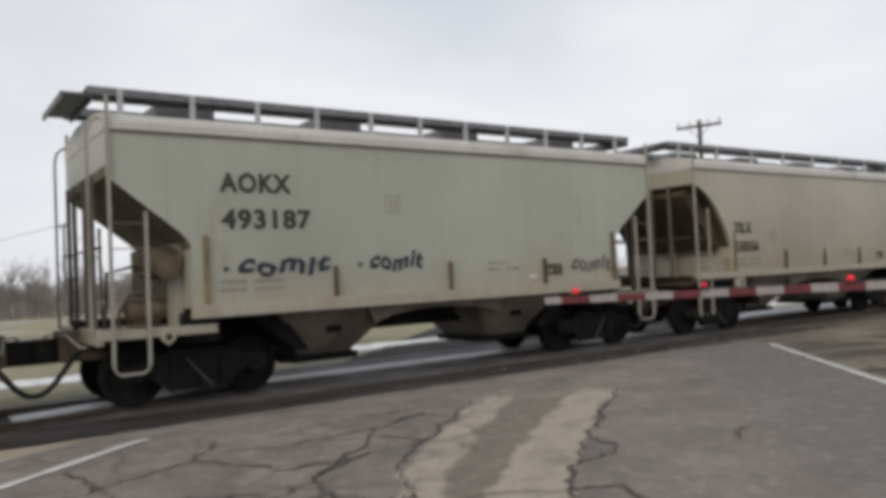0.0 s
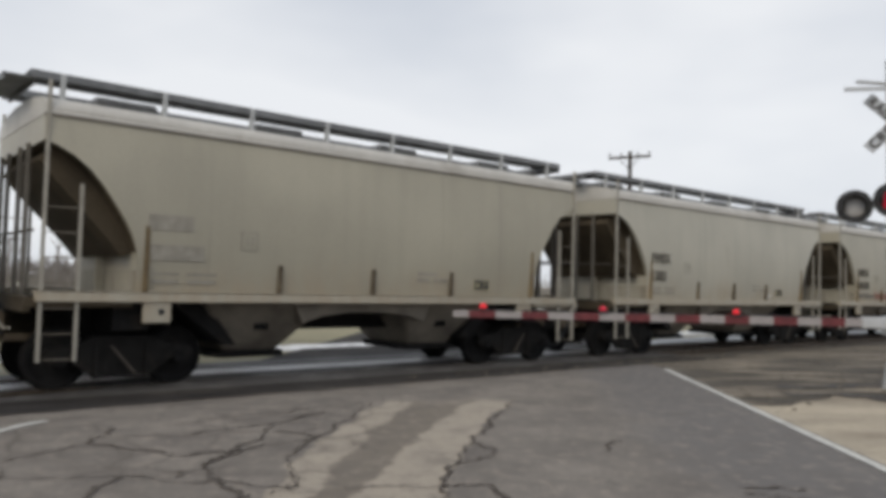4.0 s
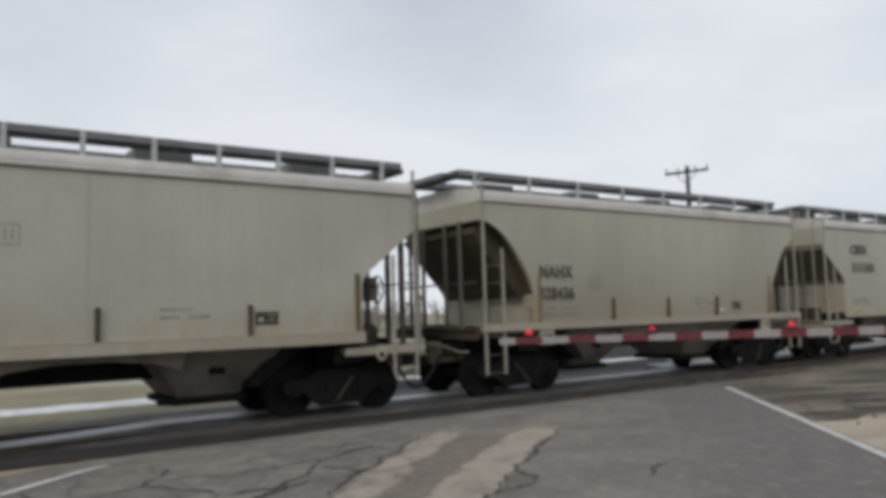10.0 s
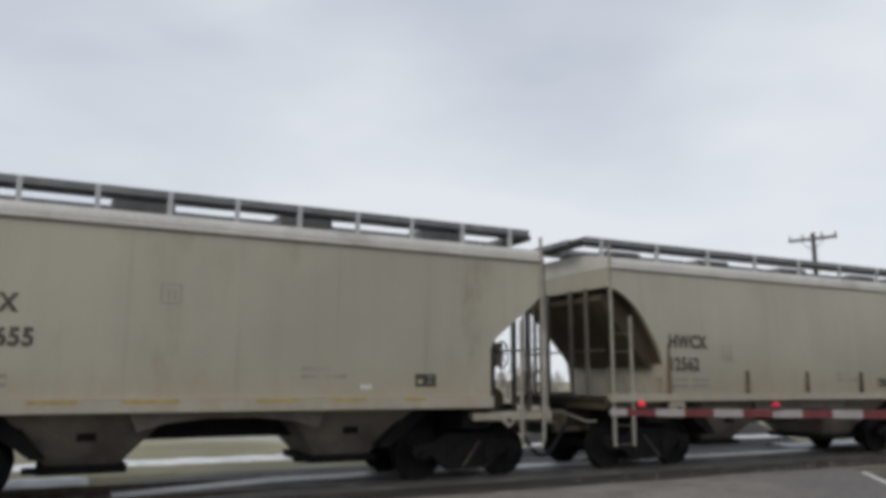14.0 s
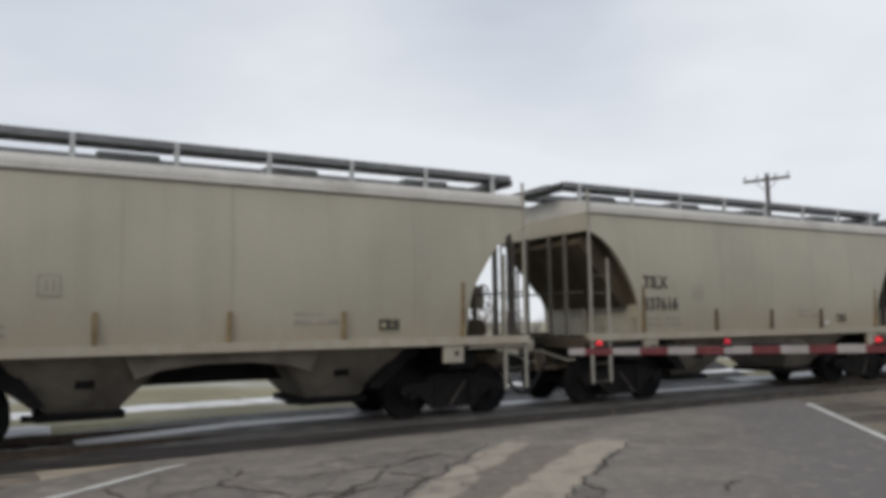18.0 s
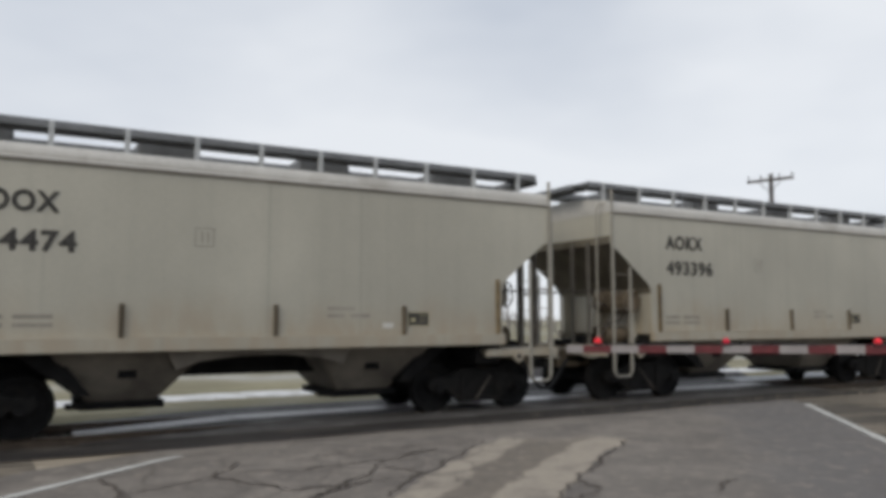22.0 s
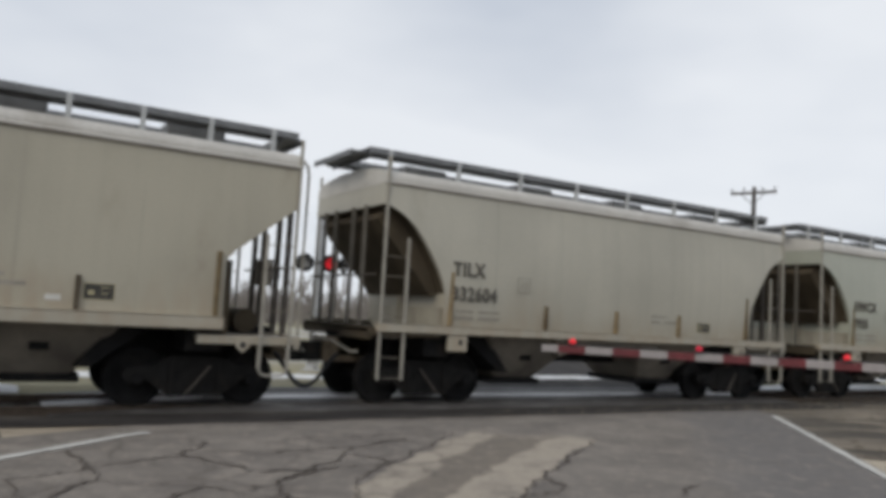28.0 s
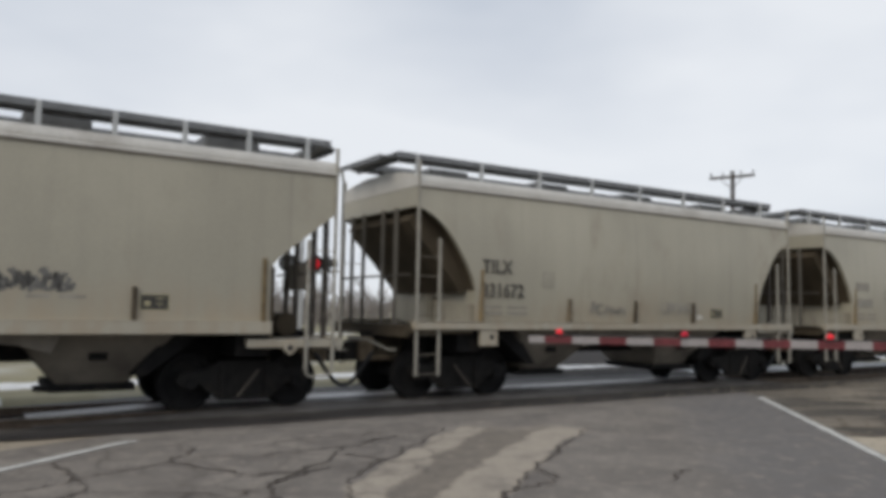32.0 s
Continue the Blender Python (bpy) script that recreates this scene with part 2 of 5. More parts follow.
RUST = material("rusty_steel", (0.10, 0.08, 0.056), 0.85, vary=0.3, scale=6, second=(0.17, 0.135, 0.09), amount=0.3, per_piece=0.35)
OCHRE = material("ochre_rust", (0.20, 0.15, 0.085), 0.85, vary=0.3, scale=6, second=(0.11, 0.075, 0.045), amount=0.4, per_piece=0.3)
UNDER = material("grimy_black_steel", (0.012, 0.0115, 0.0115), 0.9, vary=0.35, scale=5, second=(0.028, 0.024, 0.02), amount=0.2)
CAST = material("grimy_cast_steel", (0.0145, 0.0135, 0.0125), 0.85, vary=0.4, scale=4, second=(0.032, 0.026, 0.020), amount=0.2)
RUBBER = material("black_rubber", (0.02, 0.02, 0.021), 0.7, vary=0.2, scale=9)
WORN_STENCIL = material("worn_stencil", (0.085, 0.078, 0.066), 0.75, vary=0.35, scale=6)
STENCIL = material("black_stencil", (0.04, 0.037, 0.033), 0.7, vary=0.3, scale=6)
FADED = material("faded_stencil", (0.285, 0.265, 0.225), 0.8, vary=0.2, scale=6)
WHITE = material("white_stencil", (0.62, 0.61, 0.57), 0.7, vary=0.1, scale=8)
TAG_BLUE = material("blue_black_spray", (0.035, 0.035, 0.062), 0.6, vary=0.3, scale=8)
TAG_RED = material("faded_red_spray", (0.33, 0.17, 0.13), 0.75, vary=0.25, scale=9)
TAG_GREY = material("grey_spray", (0.15, 0.145, 0.135), 0.7, vary=0.3, scale=9)
PALE_YELLOW = material("pale_yellow_stencil", (0.40, 0.36, 0.22), 0.7, vary=0.2, scale=6)
YELLOW = material("yellow_marking", (0.42, 0.31, 0.10), 0.7, vary=0.2, scale=6)
RAIL_M = material("worn_rail_steel", (0.10, 0.075, 0.055), 0.5, 0.5, vary=0.3, scale=5)
TIE = material("weathered_tie", (0.075, 0.062, 0.05), 0.9, vary=0.3, scale=5, bump=0.4, bump_scale=30, stretch=(1, 6, 1), per_piece=0.25)
BALLAST = material("dirty_ballast", (0.17, 0.155, 0.135), 0.95, vary=0.35, scale=9, second=(0.42, 0.41, 0.40), amount=0.35, bump=1.0, bump_scale=22)
CROSSING = material("dark_crossing_asphalt", (0.034, 0.030, 0.028), 0.85, vary=0.35, scale=1.5, second=(0.10, 0.088, 0.075), amount=0.3, bump=0.4, bump_scale=50)
SNOW = material("old_snow", (0.80, 0.80, 0.80), 0.8, vary=0.12, scale=3, second=(0.46, 0.44, 0.41), amount=0.25, bump=0.6, bump_scale=9)
LINE = material("worn_white_line", (0.58, 0.57, 0.53), 0.7, vary=0.12, scale=6, second=(0.28, 0.265, 0.24), amount=0.3)
CRACK = material("dark_crack", (0.105, 0.09, 0.077), 0.95, vary=0.3, scale=9)
SEALED = material("silver_pole_paint", (0.50, 0.51, 0.52), 0.45, 0.3, vary=0.1, scale=5)
BLACK = material("black_enamel", (0.012, 0.012, 0.013), 0.45, vary=0.2, scale=6)
SIGN = material("white_sign_sheeting", (0.46, 0.48, 0.51), 0.5, vary=0.08, scale=6)
PLATE = material("dark_plate", (0.06, 0.065, 0.08), 0.5, vary=0.15, scale=9)
STRIPE_R = material("red_gate_sheeting", (0.13, 0.024, 0.028), 0.6, vary=0.25, scale=6)
STRIPE_W = material("white_gate_sheeting", (0.31, 0.285, 0.28), 0.5, vary=0.1, scale=6)
LENS = material("unlit_signal_lens", (0.42, 0.42, 0.425), 0.2, vary=0.1, scale=6)
WOOD = material("creosoted_pole", (0.075, 0.06, 0.05), 0.9, vary=0.3, scale=2, stretch=(6, 6, 0.6))
# bare twigs lightened, distance haze being part of the colour
TWIG = material("hazed_bare_twigs", (0.27, 0.245, 0.225), 0.95, vary=0.3, scale=1)
GAUGE_PANEL = material("pale_gauge_panel", (0.82, 0.81, 0.80), 0.5, vary=0.1, scale=1.6, second=(0.32, 0.31, 0.29), amount=0.25, bump=0.3, bump_scale=25, per_piece=0.08)
FIELD_PANEL = material("grey_field_panel", (0.075, 0.07, 0.066), 0.75, vary=0.25, scale=1.6, second=(0.30, 0.29, 0.28), amount=0.25, bump=0.3, bump_scale=25, per_piece=0.12)
CONCRETE = material("pale_concrete", (0.36, 0.35, 0.33), 0.85, vary=0.15, scale=4, bump=0.3, bump_scale=30)


def glow(name, rgb, strength):
    m = bpy.data.materials.new(name)
    m.use_nodes = True
    b = m.node_tree.nodes["Principled BSDF"]
    b.inputs["Base Color"].default_value = (*[c * 0.5 for c in rgb], 1)
    b.inputs["Emission Color"].default_value, b.inputs["Emission Strength"].default_value = (*rgb, 1), strength
    return m


RED_ON = glow("lit_red_lens", (0.9, 0.02, 0.035), 0.5)
RED_DIM = glow("dim_red_lens", (0.8, 0.01, 0.05), 0.22)

# the road: b runs across it (right is positive), a along it
ROAD_DIR = Vector((0.2517, 0.9678, 0))
ROAD_RIGHT = Vector((0.9678, -0.2517, 0))


def road_material():
    m = material("cracked_asphalt", (0.205, 0.180, 0.154), 0.83, vary=0.2, scale=1.3, second=(0.14, 0.122, 0.106), amount=0.55, bump=0.5, bump_scale=45)
    n, l = m.node_tree.nodes, m.node_tree.links
    b = n["Principled BSDF"]
    src = b.inputs["Base Color"].links[0].from_socket
    co = n.new("ShaderNodeTexCoord")
    wob = n.new("ShaderNodeTexNoise")
    wob.inputs["Scale"].default_value, wob.inputs["Detail"].default_value = 1.1, 5
    l.new(co.outputs["Object"], wob.inputs["Vector"])

    def band(angle, offset, half, soft, wobble):
        """1 inside a strip of the road that runs at that angle, with a ragged edge."""
        nx, ny = math.cos(radians(angle)), -math.sin(radians(angle))
        dot = n.new("ShaderNodeVectorMath")
        dot.operation, dot.inputs[1].default_value = "DOT_PRODUCT", (nx, ny, 0)
        l.new(co.outputs["Object"], dot.inputs[0])
        ma = n.new("ShaderNodeMath")
        ma.operation, ma.inputs[1].default_value = "MULTIPLY_ADD", wobble
        l.new(wob.outputs["Fac"], ma.inputs[0])
        l.new(dot.outputs["Value"], ma.inputs[2])
        sub = n.new("ShaderNodeMath")
        sub.operation, sub.inputs[1].default_value = "SUBTRACT", offset + wobble * 0.5
        l.new(ma.outputs[0], sub.inputs[0])
        ab = n.new("ShaderNodeMath")
        ab.operation = "ABSOLUTE"
        l.new(sub.outputs[0], ab.inputs[0])
        mr = n.new("ShaderNodeMapRange")
        mr.interpolation_type = "SMOOTHSTEP"
        mr.inputs[1].default_value, mr.inputs[2].default_value = half - soft, half + soft
        mr.inputs[3].default_value, mr.inputs[4].default_value = 1, 0
        l.new(ab.outputs[0], mr.inputs[0])
        return mr.outputs[0]

    def lay(under, mask, rgb, amount):
        mx, mul = n.new("ShaderNodeMixRGB"), n.new("ShaderNodeMath")
        mul.operation, mul.inputs[1].default_value = "MULTIPLY", amount
        l.new(mask, mul.inputs[0])
        l.new(mul.outputs[0], mx.inputs[0])
        l.new(under, mx.inputs[1])
        mx.inputs[2].default_value = (*rgb, 1)
        return mx.outputs[0]

    def broken(mask, scale, lo, hi):
        """Breaks a strip up into ragged patches."""
        no, mr, mu = n.new("ShaderNodeTexNoise"), n.new("ShaderNodeMapRange"), n.new("ShaderNodeMath")
        no.inputs["Scale"].default_value, no.inputs["Detail"].default_value, no.inputs["Roughness"].default_value = scale, 7, 0.65
        l.new(co.outputs["Object"], no.inputs["Vector"])
        mr.inputs[1].default_value, mr.inputs[2].default_value = lo, hi
        l.new(no.outputs["Fac"], mr.inputs[0])
        mu.operation = "MULTIPLY"
        l.new(mask, mu.inputs[0])
        l.new(mr.outputs[0], mu.inputs[1])
        return mu.outputs[0]

    # newer, smoother lane to the right
    out = lay(src, band(13.6, 3.55, 2.06, 0.25, 1.1), (0.178, 0.161, 0.146), 0.7)
    out = lay(out, band(13.6, 2.55, 0.75, 0.35, 1.2), (0.132, 0.123, 0.118), 0.6)
    # a silty rut wanders along the lane between two pale worn strips
    def node_math(op, a, b_):
        ma = n.new("ShaderNodeMath")
        ma.operation = op
        for k, v in enumerate((a, b_)):
            if isinstance(v, (int, float)):
                ma.inputs[k].default_value = v
            else:
                l.new(v, ma.inputs[k])
        return ma.outputs[0]

    def step(value, a, b_):
        mr = n.new("ShaderNodeMapRange")
        mr.interpolation_type = "SMOOTHSTEP"
        mr.inputs[1].default_value, mr.inputs[2].default_value = a, b_
        l.new(value, mr.inputs[0])
        return mr.outputs[0]
    sep = n.new("ShaderNodeSeparateXYZ")
    l.new(co.outputs["Object"], sep.inputs[0])
    px_, py_ = sep.outputs[0], sep.outputs[1]
    rag = n.new("ShaderNodeTexNoise")
    rag.inputs["Scale"].default_value, rag.inputs["Detail"].default_value, rag.inputs["Roughness"].default_value = 1.6, 9, 0.62
    l.new(co.outputs["Object"], rag.inputs["Vector"])
    ahead = node_math("MAXIMUM", py_, 3.0)
    bend = node_math("ADD", node_math("MULTIPLY", node_math("MULTIPLY", ahead, ahead), 0.0236), node_math("ADD", node_math("MULTIPLY", ahead, 0.0219), -0.5035))
    bend = node_math("ADD", bend, node_math("MULTIPLY", node_math("SUBTRACT", py_, ahead), 0.19))
    off = node_math("ADD", node_math("SUBTRACT", px_, bend), node_math("MULTIPLY", node_math("SUBTRACT", rag.outputs["Fac"], 0.5), 0.55))
    half = node_math("ADD", node_math("MULTIPLY", ahead, 0.045), -0.06)
    ends = node_math("SUBTRACT", 1.0, step(node_math("ADD", py_, node_math("MULTIPLY", rag.outputs["Fac"], 1.2)), 9.3, 9.9))
    to_left, to_right = node_math("ADD", off, half), node_math("SUBTRACT", off, half)
    pale = node_math("MULTIPLY", step(to_left, -0.40, -0.34), node_math("SUBTRACT", 1.0, step(to_right, 0.50, 0.57)))
    rut = node_math("MULTIPLY", step(to_left, -0.03, 0.04), node_math("SUBTRACT", 1.0, step(to_right, -0.04, 0.03)))
    out = lay(out, node_math("MULTIPLY", broken(pale, 1.3, 0.30, 0.42), ends), (0.40, 0.345, 0.275), 0.88)
    out = lay(out, node_math("MULTIPLY", rut, ends), (0.155, 0.130, 0.103), 0.85)
    # tarry blotches and gritty wear all over
    every = n.new("ShaderNodeValue")
    every.outputs[0].default_value = 1.0
    out = lay(out, broken(every.outputs[0], 2.4, 0.5, 0.66), (0.125, 0.108, 0.095), 0.5)
    out = lay(out, broken(every.outputs[0], 6.0, 0.52, 0.68), (0.37, 0.318, 0.26), 0.5)
    out = lay(out, broken(every.outputs[0], 22.0, 0.54, 0.68), (0.10, 0.088, 0.078), 0.5)
    # fine net of cracks
    dist = n.new("ShaderNodeMixRGB")
    dist.inputs[0].default_value = 0.2
    fine = n.new("ShaderNodeTexNoise")
    fine.inputs["Scale"].default_value, fine.inputs["Detail"].default_value = 3.0, 4
    l.new(co.outputs["Object"], fine.inputs["Vector"])
    l.new(co.outputs["Object"], dist.inputs[1])
    l.new(fine.outputs["Color"], dist.inputs[2])
    vor = n.new("ShaderNodeTexVoronoi")
    vor.feature, vor.inputs["Scale"].default_value = "DISTANCE_TO_EDGE", 2.3
    l.new(dist.outputs[0], vor.inputs["Vector"])
    edge = n.new("ShaderNodeMapRange")
    edge.inputs[1].default_value, edge.inputs[2].default_value = 0.004, 0.035
    edge.inputs[3].default_value, edge.inputs[4].default_value = 1, 0
    l.new(vor.outputs["Distance"], edge.inputs[0])
    halo = n.new("ShaderNodeMapRange")
    halo.inputs[1].default_value, halo.inputs[2].default_value = 0.0, 0.16
    halo.inputs[3].default_value, halo.inputs[4].default_value = 1, 0
    l.new(vor.outputs["Distance"], halo.inputs[0])
    left = band(13.6, -3.36, 2.41, 0.3, 0.9)
    stain = n.new("ShaderNodeMath")
    stain.operation = "MULTIPLY"
    l.new(halo.outputs[0], stain.inputs[0])
    l.new(left, stain.inputs[1])
    out = lay(out, broken(stain.outputs[0], 1.7, 0.4, 0.6), (0.135, 0.115, 0.098), 0.6)
    where = n.new("ShaderNodeTexNoise")
    where.inputs["Scale"].default_value = 0.9
    l.new(co.outputs["Object"], where.inputs["Vector"])
    wr = n.new("ShaderNodeMapRange")
    wr.inputs[1].default_value, wr.inputs[2].default_value = 0.42, 0.55
    l.new(where.outputs["Fac"], wr.inputs[0])
    m1, m2 = n.new("ShaderNodeMath"), n.new("ShaderNodeMath")
    m1.operation = m2.operation = "MULTIPLY"
    l.new(edge.outputs[0], m1.inputs[0])
    l.new(left, m1.inputs[1])
    l.new(m1.outputs[0], m2.inputs[0])
    l.new(wr.outputs[0], m2.inputs[1])
    out = lay(out, m2.outputs[0], (0.10, 0.084, 0.07), 0.7)
    l.new(out, b.inputs["Base Color"])
    return m


ROAD = road_material()


def field_material():
    m = material("dry_grass_and_snow", (0.275, 0.25, 0.165), 0.95, vary=0.28, scale=0.25, second=(0.50, 0.49, 0.465), amount=0.45, bump=0.5, bump_scale=6)
    return m


FIELD = field_material()
MUD = material("muddy_trackside", (0.098, 0.085, 0.07), 0.9, vary=0.4, scale=1.6, second=(0.31, 0.262, 0.20), amount=0.66, bump=0.9, bump_scale=14, stretch=(0.45, 1.7, 1))
GRAVEL = material("loose_gravel", (0.17, 0.148, 0.12), 0.95, vary=0.35, scale=6, second=(0.09, 0.077, 0.062), amount=0.4)
DITCH = material("wet_dark_mud", (0.05, 0.042, 0.033), 0.7, vary=0.35, scale=2.5, second=(0.13, 0.11, 0.08), amount=0.4, bump=0.9, bump_scale=14, stretch=(0.6, 1.6, 1))
SHOULDER = material("dirt_and_gravel", (0.43, 0.37, 0.285), 0.95, vary=0.25, scale=0.8, second=(0.23, 0.19, 0.145), amount=0.5, bump=0.7, bump_scale=18, stretch=(0.7, 1.6, 1))


# ------------------------------------------------------------------ mesh helpers
def mesh_from(name, bm, mat, smooth=False):
    me = bpy.data.meshes.new(name)
    bmesh.ops.recalc_face_normals(bm, faces=bm.faces)
    bm.to_mesh(me)
    bm.free()
    if smooth:
        me.shade_smooth()
    me.materials.append(mat)
    return me


def part(name, bm, mat, parent, label="", smooth=False):
    ob = new(name, bm if isinstance(bm, bpy.types.Mesh) else mesh_from(name, bm, mat, smooth))
    ob.parent = parent
    if label:
        ob["label"] = label
    return ob


def thing(name, label, category, group="", kind="", at=None):
    ob = tagged(new(name), label, category, group, kind)
    if at is not None:
        ob.matrix_basis = at
    return ob


def box(x0, x1, y0, y1, z0, z1, bevel=0.0, bm=None):
    own = bm or bmesh.new()
    made = bmesh.ops.create_cube(own, size=1.0, matrix=Matrix.LocRotScale(((x0 + x1) / 2, (y0 + y1) / 2, (z0 + z1) / 2), None, (x1 - x0, y1 - y0, z1 - z0)))
    if bevel:
        edges = {e for v in made["verts"] for e in v.link_edges}
        bmesh.ops.bevel(own, geom=list(edges), offset=bevel, segments=2, affect="EDGES", profile=0.6)
    return own


def rod(p0, p1, r, seg=8, bm=None, r2=None):
    own = bm or bmesh.new()
    p0, p1 = Vector(p0), Vector(p1)
    d = p1 - p0
    m = Matrix.Translation((p0 + p1) / 2) @ d.to_track_quat("Z", "Y").to_matrix().to_4x4()
    bmesh.ops.create_cone(own, cap_ends=True, segments=seg, radius1=r, radius2=r if r2 is None else r2, depth=d.length, matrix=m)
    return own


def tube(points, r, seg=6, bm=None):
    """A bent bar along the points."""
    own = bm or bmesh.new()
    rings = []
    for i, p in enumerate(points):
        a = Vector(points[max(i - 1, 0)])
        b = Vector(points[min(i + 1, len(points) - 1)])
        q = (b - a).to_track_quat("Z", "Y")
        rings.append([own.verts.new(Vector(p) + q @ Vector((r * math.cos(2 * math.pi * k / seg), r * math.sin(2 * math.pi * k / seg), 0))) for k in range(seg)])
    for u, v in zip(rings, rings[1:]):
        for k in range(seg):
            own.faces.new((u[k], u[(k + 1) % seg], v[(k + 1) % seg], v[k]))
    own.faces.new(rings[0][::-1])
    own.faces.new(rings[-1])
    return own


def prism(outline, axis, a, b, bm=None):
    """Extrudes a closed outline along an axis: outline is (x, z) for axis y, (y, z) for axis x, (x, y) for axis z."""
    own = bm or bmesh.new()

    def at(p, d):
        return {"x": (d, p[0], p[1]), "y": (p[0], d, p[1]), "z": (p[0], p[1], d)}[axis]
    lo = [own.verts.new(at(p, a)) for p in outline]
    hi = [own.verts.new(at(p, b)) for p in outline]
    own.faces.new(lo)
    own.faces.new(hi[::-1])
    for i in range(len(outline)):
        j = (i + 1) % len(outline)
        own.faces.new((lo[j], lo[i], hi[i], hi[j]))
    return own


def letters(text, size, wide=1.0):
    """The built-in font as a mesh that stands upright, facing -y."""
    cu = bpy.data.curves.new("letters", "FONT")
    cu.body, cu.size, cu.extrude = text, size, 0.001
    cu.bevel_depth, cu.bevel_resolution = 0.0135 * size / 0.36, 0
    cu.space_character = 1.12
    ob = new("letters_tmp", cu)
    me = bpy.data.meshes.new_from_object(ob.evaluated_get(bpy.context.evaluated_depsgraph_get()))
    bpy.data.objects.remove(ob)
    bpy.data.curves.remove(cu)
    me.transform(Matrix.Rotation(radians(90), 4, "X") @ Matrix.Diagonal((wide, 1, 1, 1)))
    return me


# ------------------------------------------------------------------ wagons
LENGTH = PITCH
# end profile of the two makes of body, from the end to the hopper side: (x, z over the rail)
PROFILE = {"round": [(0.78, 3.62), (0.97, 3.58), (1.20, 3.46), (1.42, 3.26), (1.62, 3.02), (1.80, 2.76), (1.95, 2.52), (2.05, 2.32), (2.13, 2.10), (2.15, 1.42)],
           "angled": [(0.80, 3.34), (0.87, 3.29), (1.82, 2.55), (1.93, 2.42), (1.95, 2.30), (1.95, 1.42)]}
START = {"round": 0.78, "angled": 0.80}
SILL = {"round": (0.76, 1.345, 1.50), "angled": (1.93, 1.27, 1.475)}
DECK = {"round": 1.36, "angled": 1.14}
TRUCK_X = 2.15


def wheel_mesh():
    bm = bmesh.new()
    # tread, flange and hub as a turned outline round y
    outline = [(0.06, -0.09), (0.12, -0.09), (0.14, -0.05), (0.36, -0.035), (0.385, -0.07), (0.455, -0.07), (0.458, 0.04), (0.485, 0.05), (0.485, 0.075), (0.40, 0.075), (0.37, 0.0), (0.16, 0.03), (0.06, 0.05)]
    seg, rings = 28, []
    for k in range(seg):
        a = 2 * math.pi * k / seg
        rings.append([bm.verts.new((r * math.cos(a), y, r * math.sin(a))) for r, y in outline])
    for u, v in zip(rings, rings[1:] + rings[:1]):
        for i in range(len(outline) - 1):
            bm.faces.new((u[i], u[i + 1], v[i + 1], v[i]))
    return mesh_from("wheel", bm, UNDER)


def side_frame_mesh():
    """A cast truck side frame with its two windows and spring opening."""
    bm = bmesh.new()
    top = [(-1.12, 0.50), (-1.08, 0.62), (-0.70, 0.66), (-0.42, 0.80), (0.42, 0.80), (0.70, 0.66), (1.08, 0.62), (1.12, 0.50)]
    low = [(1.00, 0.36), (0.76, 0.44), (0.52, 0.26), (0.40, 0.17), (-0.40, 0.17), (-0.52, 0.26), (-0.76, 0.44), (-1.00, 0.36)]
    prism(top + low, "y", -0.07, 0.07, bm)
    box(-0.42, -0.34, -0.11, 0.11, 0.17, 0.72, 0.0, bm)
    box(0.34, 0.42, -0.11, 0.11, 0.17, 0.72, 0.0, bm)
    return mesh_from("side_frame", bm, CAST)


def ladder_part(car, x0, x1, y, z0, z_outer, z_inner, outer_first, rung_mesh, mat, stirrup=False):
    """Two stiles with rungs; the outer stile runs up to the roof walk."""
    zo, zi = (z_outer, z_inner) if outer_first else (z_inner, z_outer)
    bm = bmesh.new()
    low = z0 + 0.06 if stirrup else z0
    box(x0 - 0.024, x0 + 0.024, y - 0.02, y + 0.02, low, zo, 0, bm)
    box(x1 - 0.024, x1 + 0.024, y - 0.02, y + 0.02, low, zi, 0, bm)
    if stirrup:
        tube([(x0, y, low), (x0 + 0.03, y, z0 - 0.02), (x0 + 0.09, y, z0 - 0.06), (x1 - 0.09, y, z0 - 0.06), (x1 - 0.03, y, z0 - 0.02), (x1, y, low)], 0.022, 6, bm)
    lad = part("ladder", bm, mat, car)
    z = z0 + (0.62 if stirrup else 0.03)
    while z < z_inner - 0.05:
        r = part("rung", rung_mesh, HOPPER, lad)
        r.location = ((x0 + x1) / 2, y, z)
        z += 0.36
    return lad


def hopper_bm(xa, xb, ta, tb):
    """An outlet hopper: wide under the body, narrow at the gate."""
    bm = bmesh.new()
    lo = [bm.verts.new(p) for p in ((xa, -0.72, 0.47), (xb, -0.72, 0.47), (xb, 0.72, 0.47), (xa, 0.72, 0.47))]
    hi = [bm.verts.new(p) for p in ((ta, -1.5, 1.44), (tb, -1.5, 1.44), (tb, 1.5, 1.44), (ta, 1.5, 1.44))]
    bm.faces.new(lo[::-1])
    bm.faces.new(hi)
    for i in range(4):
        j = (i + 1) % 4
        bm.faces.new((lo[i], lo[j], hi[j], hi[i]))
    bmesh.ops.bevel(bm, geom=list(bm.edges), offset=0.03, segments=2, affect="EDGES")
    return bm


def channel(a, b, z0, z1, t=0.03):
    """Outline of a walkway: a deck with two side flanges."""
    m = (z0 + z1) / 2 + 0.02
    return [(a, z0), (a + t, z0), (a + t, m), (b - t, m), (b - t, z0), (b, z0), (b, z1), (b - t, z1), (b - t, m + t), (a + t, m + t), (a + t, z1), (a, z1)]


